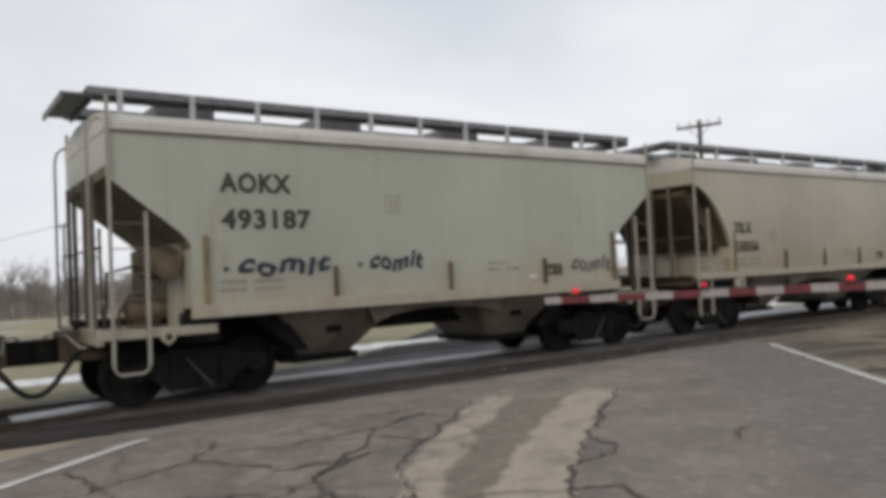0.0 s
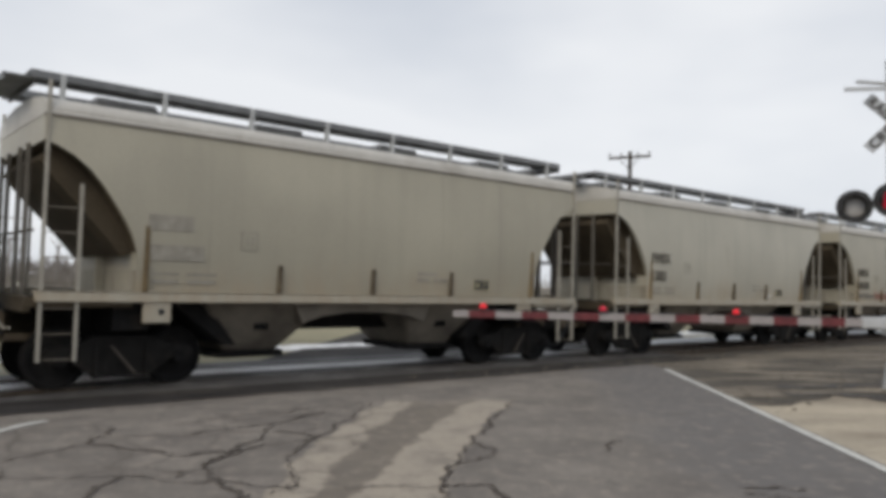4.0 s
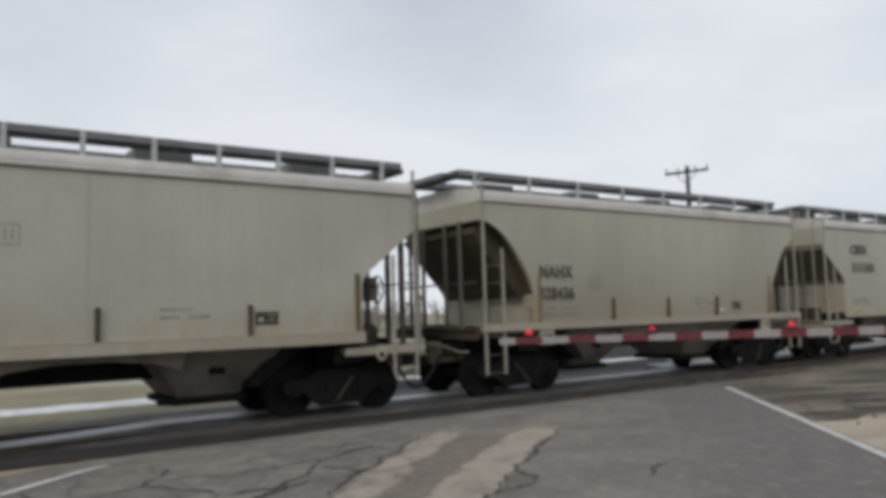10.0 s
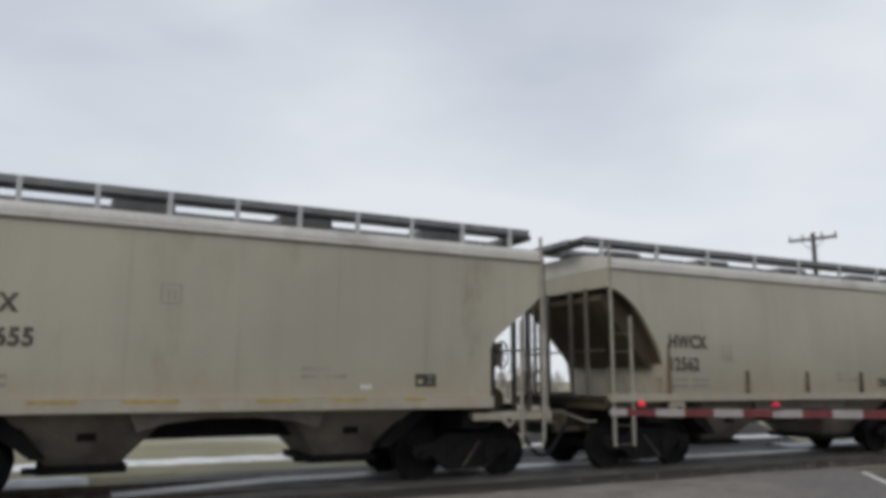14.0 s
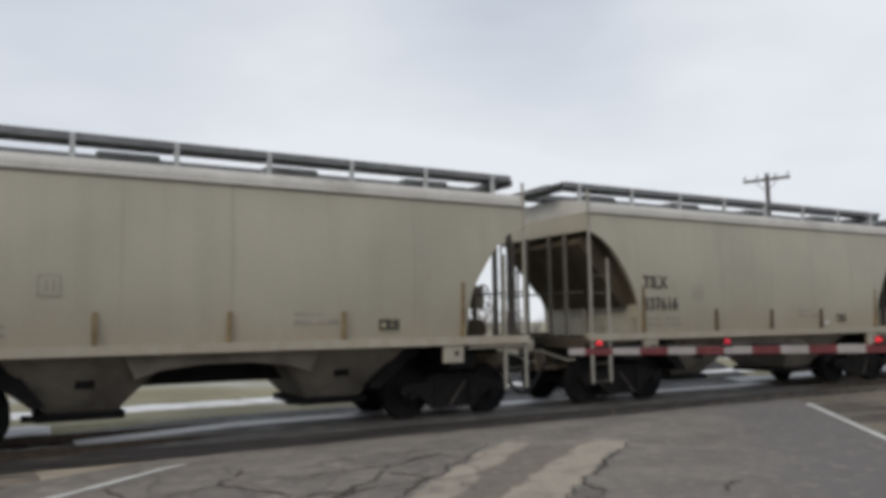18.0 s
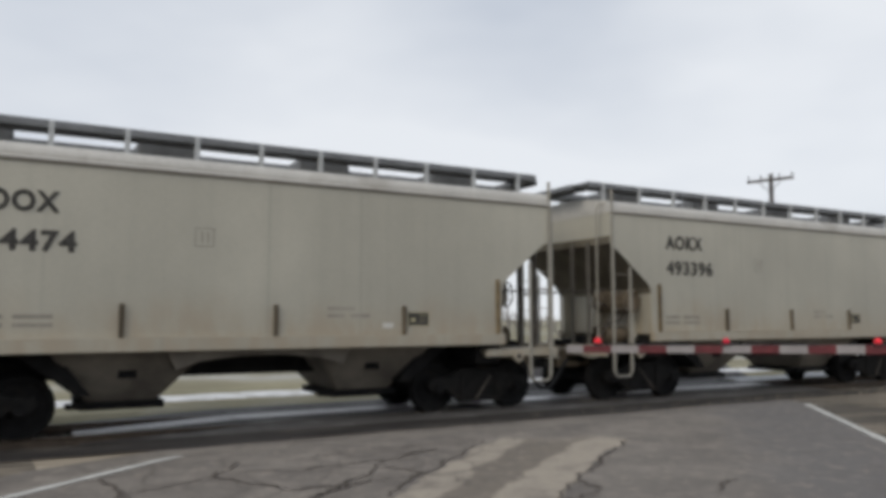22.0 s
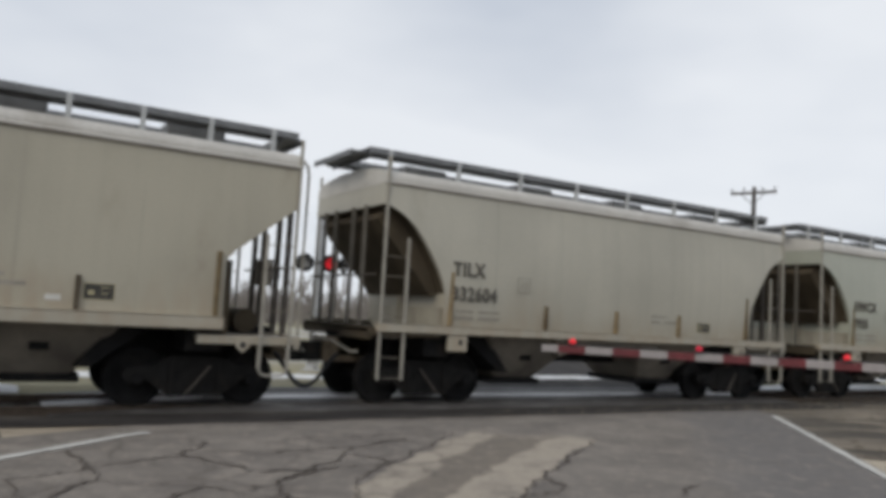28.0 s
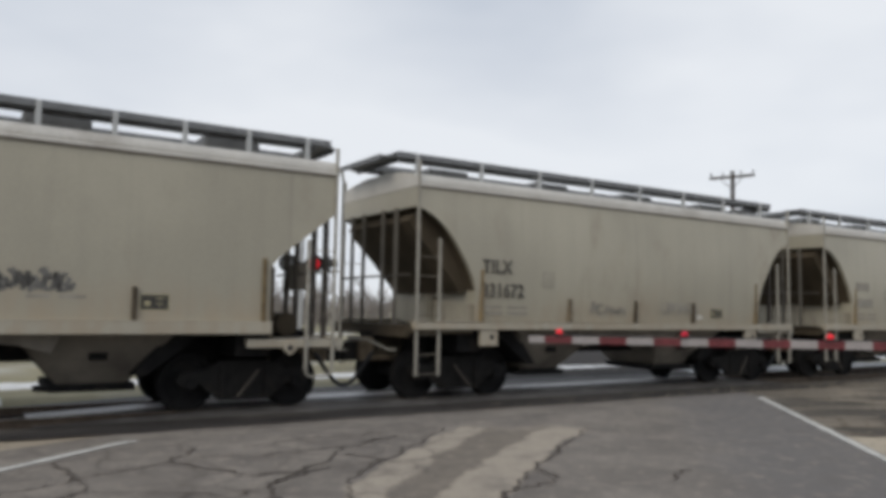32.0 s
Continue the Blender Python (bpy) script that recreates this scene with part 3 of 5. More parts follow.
def build_wagon(make):
    car = thing("covered_hopper_wagon", "", "")
    deck, start = DECK[make], START[make]
    body_paint = PAINTS[0]
    end = PROFILE[make]
    # body: side sheets, end sheets and slope sheets
    low = [(p[0], p[1]) for p in end]
    outline = [(start, 4.06)] + low + [(LENGTH - p[0], p[1]) for p in reversed(low)] + [(LENGTH - start, 4.06)]
    bm = prism(outline, "y", -1.585, 1.585)
    edges = [e for e in bm.edges if abs(e.verts[0].co.y - e.verts[1].co.y) < 0.01 and max(v.co.z for v in e.verts) < 4.0]
    bmesh.ops.bevel(bm, geom=edges, offset=0.02, segments=1, affect="EDGES")
    if make == "round":
        for k in range(11):
            bmesh.ops.bisect_plane(bm, geom=list(bm.verts) + list(bm.edges) + list(bm.faces), plane_co=(0, 0, 1.6 + 0.22 * k), plane_no=(0, 0, 1))
        for v in bm.verts:
            if abs(v.co.y) > 1.5:
                v.co.y += math.copysign(bulge(make, v.co.z), v.co.y)
    part("body", bm, body_paint, car)
    # slope sheets under the ends, a skin just below the body; grime and shade coloured in
    for e in (0, 1):
        skin = bmesh.new()
        pts = [p for p in low if p[1] > 2.05]
        if make == "angled":
            pts = [(start, 3.50)] + pts
        prev = None
        for x, z in pts:
            row = [skin.verts.new((x - 0.004 if e == 0 else LENGTH - x + 0.004, y, z - 0.004)) for y in (-1.57, 1.57)]
            if prev:
                skin.faces.new((prev[0], prev[1], row[1], row[0]))
            prev = row
        part("slope_sheet", skin, SLOPE if make == "round" else END_SLOPE, car, "grimy slope sheet, underside shade in its brown")
        wall_x = low[-1][0]
        a, b = sorted((wall_x - 0.012, wall_x - 0.003)) if e == 0 else sorted((LENGTH - wall_x + 0.003, LENGTH - wall_x + 0.012))
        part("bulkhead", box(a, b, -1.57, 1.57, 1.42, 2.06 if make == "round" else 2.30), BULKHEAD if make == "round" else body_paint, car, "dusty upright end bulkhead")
        if make == "round":
            if e == 0:
                # the hopper's own end slope hangs a little below the arched side sheets
                arch = [(p[0] - 0.01, p[1] - 0.01) for p in low if 2.05 < p[1] < 3.6]
                under = [(1.97, 2.04), (1.76, 2.30), (1.40, 2.70), (1.00, 3.12), (0.80, 3.38)]
                # its brown carries painted shade as well as grime
                part("hopper_end", prism(arch + under, "y", -1.32, 1.32), SLOPE, car, "sloping hopper end, grime and shade in its brown")
            # the rear plate takes the shaded slope brown, the front one the bulkhead tone
            a, b = sorted((1.98, 2.12)) if e == 0 else sorted((LENGTH - 2.12, LENGTH - 1.80))
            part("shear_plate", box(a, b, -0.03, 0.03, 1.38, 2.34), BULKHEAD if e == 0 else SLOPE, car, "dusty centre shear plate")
        else:
            a, b = sorted((1.72, 1.93)) if e == 0 else sorted((LENGTH - 1.93, LENGTH - 1.50))
            plate = box(a, b, -0.012, 0.012, 1.17, 2.42)
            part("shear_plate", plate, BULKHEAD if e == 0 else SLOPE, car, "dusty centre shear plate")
            a, b = sorted((1.71, 1.94)) if e == 0 else sorted((LENGTH - 1.94, LENGTH - 1.71))
            for y in (-1.1, 1.1):
                part("bulkhead_rib", box(a, b, y - 0.012, y + 0.012, 1.17, 2.40), BULKHEAD if e == 0 else SLOPE, car)
    # roof with rolled eaves
    half = [(1.585, 4.0), (1.625, 4.005), (1.63, 4.035), (1.60, 4.06), (1.605, 4.10), (1.585, 4.16), (1.53, 4.225), (1.44, 4.26), (1.0, 4.33), (0.45, 4.385)]
    section = [(-y, z) for y, z in half] + [(y, z) for y, z in reversed(half)]
    part("roof", prism(section, "x", start - 0.01, LENGTH - start + 0.01), ROOF, car, "roof with rolled eaves, sky light in its pale colour")
    # the eave's shadow line, laid on as a thin dark strip
    for side in (-1, 1):
        part("eave_seam", box(start, LENGTH - start, *sorted((side * 1.58, side * 1.606)), 3.972, 4.002), HOPPER, car, "dark strip standing for the shadow line under the eave")
    # roof walks on brackets
    for y0, y1 in ((-1.02, -0.52), (0.52, 1.02)):
        part("roof_walk", prism(channel(y0, y1, 4.62, 4.735), "x", start - 0.1, LENGTH - start + 0.1), GRATING, car, "dark galvanised roof walk")
    for xa, xb in ((start - 0.43, start), (LENGTH - start - 0.18, LENGTH - start + 0.22)):
        part("end_walk", prism([(px, pz) for px, pz in channel(xa, xb, 4.55, 4.655)], "y", -0.9, 0.9), GRATING, car, "dark galvanised end walk")
    count = 11 if make == "angled" else 8
    near_me = mesh_from("bracket", box(-0.04, 0.04, -0.03, 0.03, 0.0, 0.44, 0.008), GALV)
    for k in range(count):
        x = start + 0.35 + (LENGTH - 2 * start - 0.7) * k / (count - 1)
        for y in (-1.0, 0.72):
            b = part("bracket", near_me, GALV, car)
            b.location = (x + (0.0 if y < 0 else 0.22), y, 4.29)
    tall_hatch = 0.34 if make == "angled" else 0.27
    hatch = box(-0.5, 0.5, -0.36, 0.36, 0.0, tall_hatch, 0.06)
    box(-0.54, 0.54, -0.37, 0.37, 0.0, 0.07, 0, hatch)
    hatch_me = mesh_from("hatch", hatch, GRATING)
    for k in range(4):
        h = part("hatch", hatch_me, GRATING, car, "dark roof hatch")
        h.location = (start + 1.5 + (LENGTH - 2 * start - 3.0) * k / 3, 0, 4.37)
    # sills and stiffeners
    sx, sz0, sz1 = SILL[make]
    for side in (-1, 1):
        y0, y1 = sorted((side * 1.52, side * 1.66))
        bm = box(sx, LENGTH - sx, y0, y1, sz0, sz1, 0.012)
        box(sx, LENGTH - sx, min(side * 1.40, side * 1.66), max(side * 1.40, side * 1.66), sz1 - 0.025, sz1, 0, bm)
        part("side_sill", bm, PAINTS[1], car, "pale side sill")
        for k, x in enumerate((2.16, 4.29, 6.61, 8.93, LENGTH - 2.06) if make == "angled" else (2.26, 4.52, 6.45, 8.37, LENGTH - 2.26)):
            tall = k in (0, 4)
            y0, y1 = sorted((side * 1.585, side * (1.635 if make == "angled" else 1.668)))
            part("stiffener", box(x - 0.036, x + 0.036, y0, y1, sz1, 2.5 if tall else 1.98, 0.01), OCHRE if tall else RUST, car, "rusty post at the body end" if tall else "rusty side stiffener")
    # end platforms, posts and bulkhead details
    rung = mesh_from("rung", rod((-0.25, 0, 0), (0.25, 0, 0), 0.0085, 6), HOPPER)
    # rear posts coloured darker than front ones, as silhouettes against the sky
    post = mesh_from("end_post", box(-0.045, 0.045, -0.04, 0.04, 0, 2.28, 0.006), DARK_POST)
    front_post = mesh_from("end_post", box(-0.032, 0.032, -0.03, 0.03, 0, 2.28, 0.006), END_POST)
    for e in (0, 1):
        def ex(x):
            return x if e == 0 else LENGTH - x
        x0, x1 = sorted((ex(0.62), ex(2.30 if make == "angled" else 2.1)))
        bm = box(x0, x1, -1.5, 1.5, deck - 0.03, deck + 0.03)
        x2, x3 = sorted((ex(0.62), ex(0.72)))
        box(x2, x3, -1.55, 1.55, deck - 0.16, deck + 0.06, 0.01, bm)
        for side in (-1, 1):
            box(x0, x1, *sorted((side * 1.5, side * 1.58)), deck - 0.09, deck + 0.04, 0, bm)
        # the round make's front platform takes the dark slope brown
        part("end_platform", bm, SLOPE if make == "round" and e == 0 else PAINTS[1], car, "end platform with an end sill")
        for y in (-0.95, -0.42, 0.42, 0.95):
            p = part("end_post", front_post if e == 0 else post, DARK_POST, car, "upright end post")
            p.location = (ex(0.72), y, deck)
        if make == "angled":
            for y in (-1.38, 1.38):
                part("corner_handrail", tube([(ex(0.60), y, deck), (ex(0.60), y, 3.95), (ex(0.63), y, 4.10), (ex(0.72), y, 4.19), (ex(0.92), y, 4.20)], 0.024, 6), LADDER, car, "bent corner handrail")
        part("cross_rail", rod((ex(0.72), -1.5, 2.35), (ex(0.72), 1.5, 2.35), 0.02, 6), DARK_POST, car)
        for side in (-1, 1):
            a, b = sorted((ex(0.83), ex(1.31)))
            if make == "round":
                ladder_part(car, a, b, side * 1.61, 0.50, 4.48, 3.05, e == 0, rung, LADDER)
            else:
                ladder_part(car, a, b, side * 1.61, 0.62, 4.48, 2.85, e == 0, rung, LADDER, True)
            # jacking pad
            jx = ex(2.46 if make == "round" else 1.58)
            if make == "round":
                bm = box(jx - 0.21, jx + 0.21, *sorted((side * 1.56, side * 1.63)), 1.03, 1.37, 0.015)
            else:
                bm = prism([(jx - 0.12, deck), (jx - 0.10, deck - 0.14), (jx, deck - 0.22), (jx + 0.10, deck - 0.14), (jx + 0.12, deck)], "y", *sorted((side * 1.53, side * 1.6)))
            pad = part("jacking_pad", bm, PAINTS[1], car, "pale jacking pad")
            # no real opening: a black disc gives the hole's inner shade
            hole = rod((jx + 0.06 * (make == "round"), side * 1.59, 1.20 if make == "round" else deck - 0.1), (jx + 0.06 * (make == "round"), side * (1.637 if make == "round" else 1.606), 1.20 if make == "round" else deck - 0.1), 0.05, 12)
            part("pad_hole", hole, BLACK, pad, "black disc standing for the pad's hole")
        # air reservoir and valve on one end platform
        if e == 1:
            part("air_reservoir", rod((ex(1.25), -0.55, deck + 0.26), (ex(1.25), 0.75, deck + 0.26), 0.21, 16), SLOPE, car, "dusty air reservoir")
            part("brake_housing", box(ex(0.66) - 0.1, ex(0.66) + 0.12, 0.28, 0.72, 2.05, 2.55, 0.03), HOPPER, car, "hand brake housing")
            ring = bmesh.new()
            pts = [(ex(0.44), 0.5 + 0.28 * math.cos(k * math.pi / 8), 2.3 + 0.28 * math.sin(k * math.pi / 8)) for k in range(17)]
            tube(pts, 0.018, 6, ring)
            for k in range(4):
                a = k * math.pi / 4
                rod((ex(0.44), 0.5 - 0.28 * math.cos(a), 2.3 - 0.28 * math.sin(a)), (ex(0.44), 0.5 + 0.28 * math.cos(a), 2.3 + 0.28 * math.sin(a)), 0.012, 6, ring)
            rod((ex(0.44), 0.5, 2.3), (ex(0.62), 0.5, 2.3), 0.02, 6, ring)
            part("brake_wheel", ring, UNDER, car, "hand brake wheel")
        elif make == "angled":
            part("brake_valve", box(ex(1.45) - 0.22, ex(1.45) + 0.22, -0.95, -0.45, deck + 0.03, deck + 0.45, 0.05), SLOPE, car, "brake valve on the platform")
        # coupler and hose
        part("draft_gear", box(*sorted((ex(0.34), ex(1.3))), -0.30, 0.30, 0.70, 1.16, 0.03), DUSTY_BROWN, car, "dusty brown draft gear housing")
        bm = box(*sorted((ex(0.16), ex(0.5))), -0.12, 0.12, 0.76, 1.02, 0.03)
        prism([(ex(0.34), -0.17), (ex(0.05), -0.22), (ex(-0.06), -0.12), (ex(-0.06), 0.08), (ex(0.06), 0.20), (ex(0.34), 0.16)], "z", 0.70, 1.06, bm)
        part("coupler", bm, CAST, car, "grimy knuckle coupler")
        part("uncoupling_lever", tube([(ex(0.50), -1.45, 0.98), (ex(0.48), -1.2, 0.96), (ex(0.40), -0.5, 1.12), (ex(0.22), -0.1, 1.12), (ex(0.16), 0.0, 1.06)], 0.018, 6), LADDER, car, "bent uncoupling lever")
        pts = []
        for k in range(9):
            u = k / 8
            pts.append((ex(0.62 - 0.62 * u), -0.32, 0.86 - 0.66 * math.sin(u * math.pi / 2) ** 1.3 + 0.06 * u))
        part("air_hose", tube(pts, 0.042, 8), RUBBER, car, "hanging black air hose")
        # truck
        cx = ex(TRUCK_X)
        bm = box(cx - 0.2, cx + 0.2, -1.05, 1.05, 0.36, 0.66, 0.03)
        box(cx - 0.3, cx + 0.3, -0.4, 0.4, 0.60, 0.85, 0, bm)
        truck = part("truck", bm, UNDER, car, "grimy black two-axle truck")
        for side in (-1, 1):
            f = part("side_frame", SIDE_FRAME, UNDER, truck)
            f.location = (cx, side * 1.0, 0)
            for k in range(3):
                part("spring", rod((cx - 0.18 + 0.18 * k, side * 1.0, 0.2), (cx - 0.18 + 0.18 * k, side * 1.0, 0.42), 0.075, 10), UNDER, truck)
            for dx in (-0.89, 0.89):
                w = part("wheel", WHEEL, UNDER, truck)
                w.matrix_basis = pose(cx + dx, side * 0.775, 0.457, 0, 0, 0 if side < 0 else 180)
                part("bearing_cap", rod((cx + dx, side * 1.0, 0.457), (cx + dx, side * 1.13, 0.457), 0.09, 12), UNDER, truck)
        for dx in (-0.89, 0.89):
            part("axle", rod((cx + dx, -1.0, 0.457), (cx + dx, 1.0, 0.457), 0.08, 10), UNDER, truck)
        # brake rigging seen as a slanting bar
        part("brake_lever", rod((ex(1.0 + 0.95), -1.16, 0.66), (ex(2.32), -1.2, 0.22), 0.022, 6), DARK_POST, truck, "slanting brake lever")
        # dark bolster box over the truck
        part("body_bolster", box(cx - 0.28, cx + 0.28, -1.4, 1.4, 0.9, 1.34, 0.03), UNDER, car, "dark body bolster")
        # black hopper slope; its shadow-side darkness is put into the colour
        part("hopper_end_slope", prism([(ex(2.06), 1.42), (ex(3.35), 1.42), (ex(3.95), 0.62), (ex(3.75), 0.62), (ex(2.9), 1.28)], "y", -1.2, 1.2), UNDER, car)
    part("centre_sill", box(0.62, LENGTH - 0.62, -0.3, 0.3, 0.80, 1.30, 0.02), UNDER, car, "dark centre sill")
    for xa, xb, ta, tb in ((3.95, 4.95, 3.25, 5.75), (LENGTH - 4.95, LENGTH - 3.95, LENGTH - 5.75, LENGTH - 3.25)):
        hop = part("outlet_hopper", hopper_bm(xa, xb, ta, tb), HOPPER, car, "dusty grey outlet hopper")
        bm = box(xa - 0.12, xb + 0.12, -0.8, 0.8, 0.36, 0.48, 0.015)
        box(xa - 0.3, xa - 0.1, -0.7, -0.5, 0.38, 0.46, 0, bm)
        rod((xa - 0.28, -0.86, 0.42), (xb + 0.05, -0.86, 0.42), 0.03, 8, bm)
        part("outlet_gate", bm, UNDER, hop, "dark sliding outlet gate")
        part("gate_placard", box((xa + xb) / 2 - 0.12, (xa + xb) / 2 + 0.14, -1.13, -1.1, 0.86, 1.02), UNDER, hop)
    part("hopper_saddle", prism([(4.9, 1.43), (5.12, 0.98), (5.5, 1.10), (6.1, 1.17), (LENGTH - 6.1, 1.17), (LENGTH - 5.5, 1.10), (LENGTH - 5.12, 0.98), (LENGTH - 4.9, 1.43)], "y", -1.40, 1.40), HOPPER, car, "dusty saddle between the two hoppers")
    part("brake_pipe", rod((2.3, -0.5, 1.1), (LENGTH - 2.3, -0.5, 1.1), 0.025, 6), UNDER, car)
    return car


def bulge(make, z):
    """How far the barrel-shaped side sheets stand out at a height over the rail."""
    if make == "angled":
        return 0.0
    return 0.075 * math.sin(math.pi * max(0.0, min(1.0, (z - 1.42) / (4.0 - 1.42))))


WHEEL = wheel_mesh()
SIDE_FRAME = side_frame_mesh()
MASTER = {make: build_wagon(make) for make in ("round", "angled")}
SIDE = -1.585


def flat(x0, x1, z0, z1, proud=0.004, bm=None, y=SIDE):
    return box(x0, x1, y - proud, y + 0.002, z0, z1, 0, bm)


def scribble(x0, x1, z0, z1, strokes, seed, width):
    """Spray tag: a run of quick jagged strokes and loops, taller at the start."""
    rnd = random.Random(seed)
    bm = bmesh.new()
    w = (x1 - x0) / strokes
    for k in range(strokes):
        cx = x0 + w * (k + 0.5)
        tall = (z1 - z0) * (1.0 if k == 0 else rnd.uniform(0.45, 0.85))
        base = z0 + rnd.uniform(0.0, 0.12) * (z1 - z0)
        lean = rnd.uniform(0.1, 0.35) * tall
        if rnd.random() < 0.5:
            pts = [(cx - 0.45 * w, base + 0.1 * tall), (cx - 0.15 * w + lean * 0.5, base + tall), (cx + 0.1 * w, base + 0.25 * tall), (cx + 0.4 * w + lean * 0.4, base + 0.8 * tall), (cx + 0.6 * w, base)]
        else:
            a0, turn = rnd.uniform(0, 6.28), rnd.choice((-1, 1)) * rnd.uniform(3.6, 5.6)
            pts = [(cx + 0.5 * w * math.cos(a0 + turn * i / 8) + lean * 0.3 * math.sin(a0 + turn * i / 8), base + tall * (0.5 + 0.45 * math.sin(a0 + turn * i / 8))) for i in range(9)]
        for (xa, za), (xb, zb) in zip(pts, pts[1:]):
            d = Vector((xb - xa, zb - za))
            if d.length < 1e-4:
                continue
            t = width * rnd.uniform(0.7, 1.15) / 2
            nx, nz = -d.y / d.length * t, d.x / d.length * t
            bm.faces.new([bm.verts.new((px, SIDE - 0.005, pz)) for px, pz in ((xa + nx, za + nz), (xb + nx, zb + nz), (xb - nx, zb - nz), (xa - nx, za - nz))])
    return bm


PANEL = flat(9.12, 9.52, 1.64, 1.86, 0.003)
PANEL = mesh_from("test_panel", PANEL, STENCIL)
PANEL_EDGE = bmesh.new()
for a, b, c, d in ((9.105, 9.535, 1.86, 1.873), (9.105, 9.535, 1.627, 1.64), (9.105, 9.12, 1.64, 1.86), (9.52, 9.535, 1.64, 1.86), (9.17, 9.26, 1.70, 1.77), (9.34, 9.48, 1.80, 1.815), (9.34, 9.45, 1.72, 1.735)):
    flat(a, b, c, d, 0.005, PANEL_EDGE)
PANEL_EDGE = mesh_from("test_panel_edge", PANEL_EDGE, PALE_YELLOW)


def spray_word(text, size, wide, ink):
    """A fat hand-sprayed word on the wagon's side."""
    me = letters(text, size, wide)
    rnd = random.Random(len(text))
    for v in me.vertices:
        v.co.z += 0.04 * math.sin(9 * v.co.x) + rnd.uniform(-0.008, 0.008)
        v.co.x += 0.22 * v.co.z
        v.co.y += SIDE - 0.004
    me.materials.clear()
    me.materials.append(ink)
    return me


def data_lines(x, z, rows):
    bm = bmesh.new()
    for k, widths in enumerate(rows):
        at = x
        for w in widths:
            flat(at, at + w, z - 0.12 * k, z - 0.12 * k + 0.055, 0.003, bm)
            at += w + 0.12
    return bm


DATA = mesh_from("stencil_block", data_lines(2.45, 1.76, ((0.42, 0.5), (0.42, 0.5))), FADED)
EMBLEM_R = bmesh.new()
EMBLEM_A = bmesh.new()
for bm_, x_, z_ in ((EMBLEM_R, 4.02, 2.36), (EMBLEM_A, 5.55, 3.02)):
    for a, b, c, d in ((-.15, .15, .13, .15), (-.15, .15, -.15, -.13), (-.15, -.13, -.13, .13), (.13, .15, -.13, .13), (-.05, -.02, -.08, .08), (.04, .07, -.08, .08)):
        flat(x_ + a, x_ + b, z_ + c, z_ + d, 0.003, bm_)
EMBLEM_R = mesh_from("emblem", EMBLEM_R, FADED)
EMBLEM_A = mesh_from("emblem", EMBLEM_A, FADED)
SMALL_DATA = mesh_from("small_stencil_block", data_lines(7.6, 1.9, ((0.5,), (0.3, 0.35))), FADED)
WHITE_TAG = mesh_from("white_decal", flat(8.62, 8.82, 1.60, 1.68, 0.004), WHITE)

# order of the train: make, paint, owner's letters, number, tone of the label
TRAIN = [
    (-1, "round", 0, None, None), (0, "angled", 3, "AOKX", "493187"), (1, "round", 0, "TILX", "330356"), (2, "round", 0, "TILX", "337929"),
    (3, "round", 0, None, None), (4, "round", 1, "FMSX", "1303"), (5, "round", 0, "MBKX", "101583"), (6, "round", 1, "TILX", "339533"),
    (7, "angled", 1, "AOKX", "496748"), (8, "round", 0, "NAHX", "328436"), (9, "angled", 1, "CBFX", "315181"), (10, "angled", 2, "CITX", "221655"),
    (11, "round", 0, "HWCX", "12562"), (12, "round", 2, None, None), (13, "round", 0, "TILX", "339364"), (14, "round", 0, "TILX", "337616"),
    (15, "round", 0, "MBKX", "101129"), (16, "angled", 1, "COOX", "804474"), (17, "angled", 1, "AOKX", "493396"), (18, "angled", 4, "FTIX", "2276"),
    (19, "round", 0, "FCTX", "805002"), (20, "angled", 2, None, None), (21, "round", 1, "TILX", "332604"), (22, "round", 3, "HWCX", "7955"),
    (23, "angled", 2, "AOKX", "493428"), (24, "round", 2, "TILX", "331672"), (25, "round", 0, None, None), (26, "round", 1, None, None), (27, "angled", 0, None, None)]
HIGH = {"AOKX", "COOX", "CBFX", "FTIX"}
TONE = ("sand-grey", "pale grey", "warm dusty grey", "greenish grey", "off-white")
WAGONS = []
used = set()
for index, make, tone, mark, number in TRAIN:
    if make in used:
        car = copy_thing(MASTER[make], Matrix.Identity(4))
    else:
        car = MASTER[make]
        used.add(make)
    WAGONS.append((index, car))
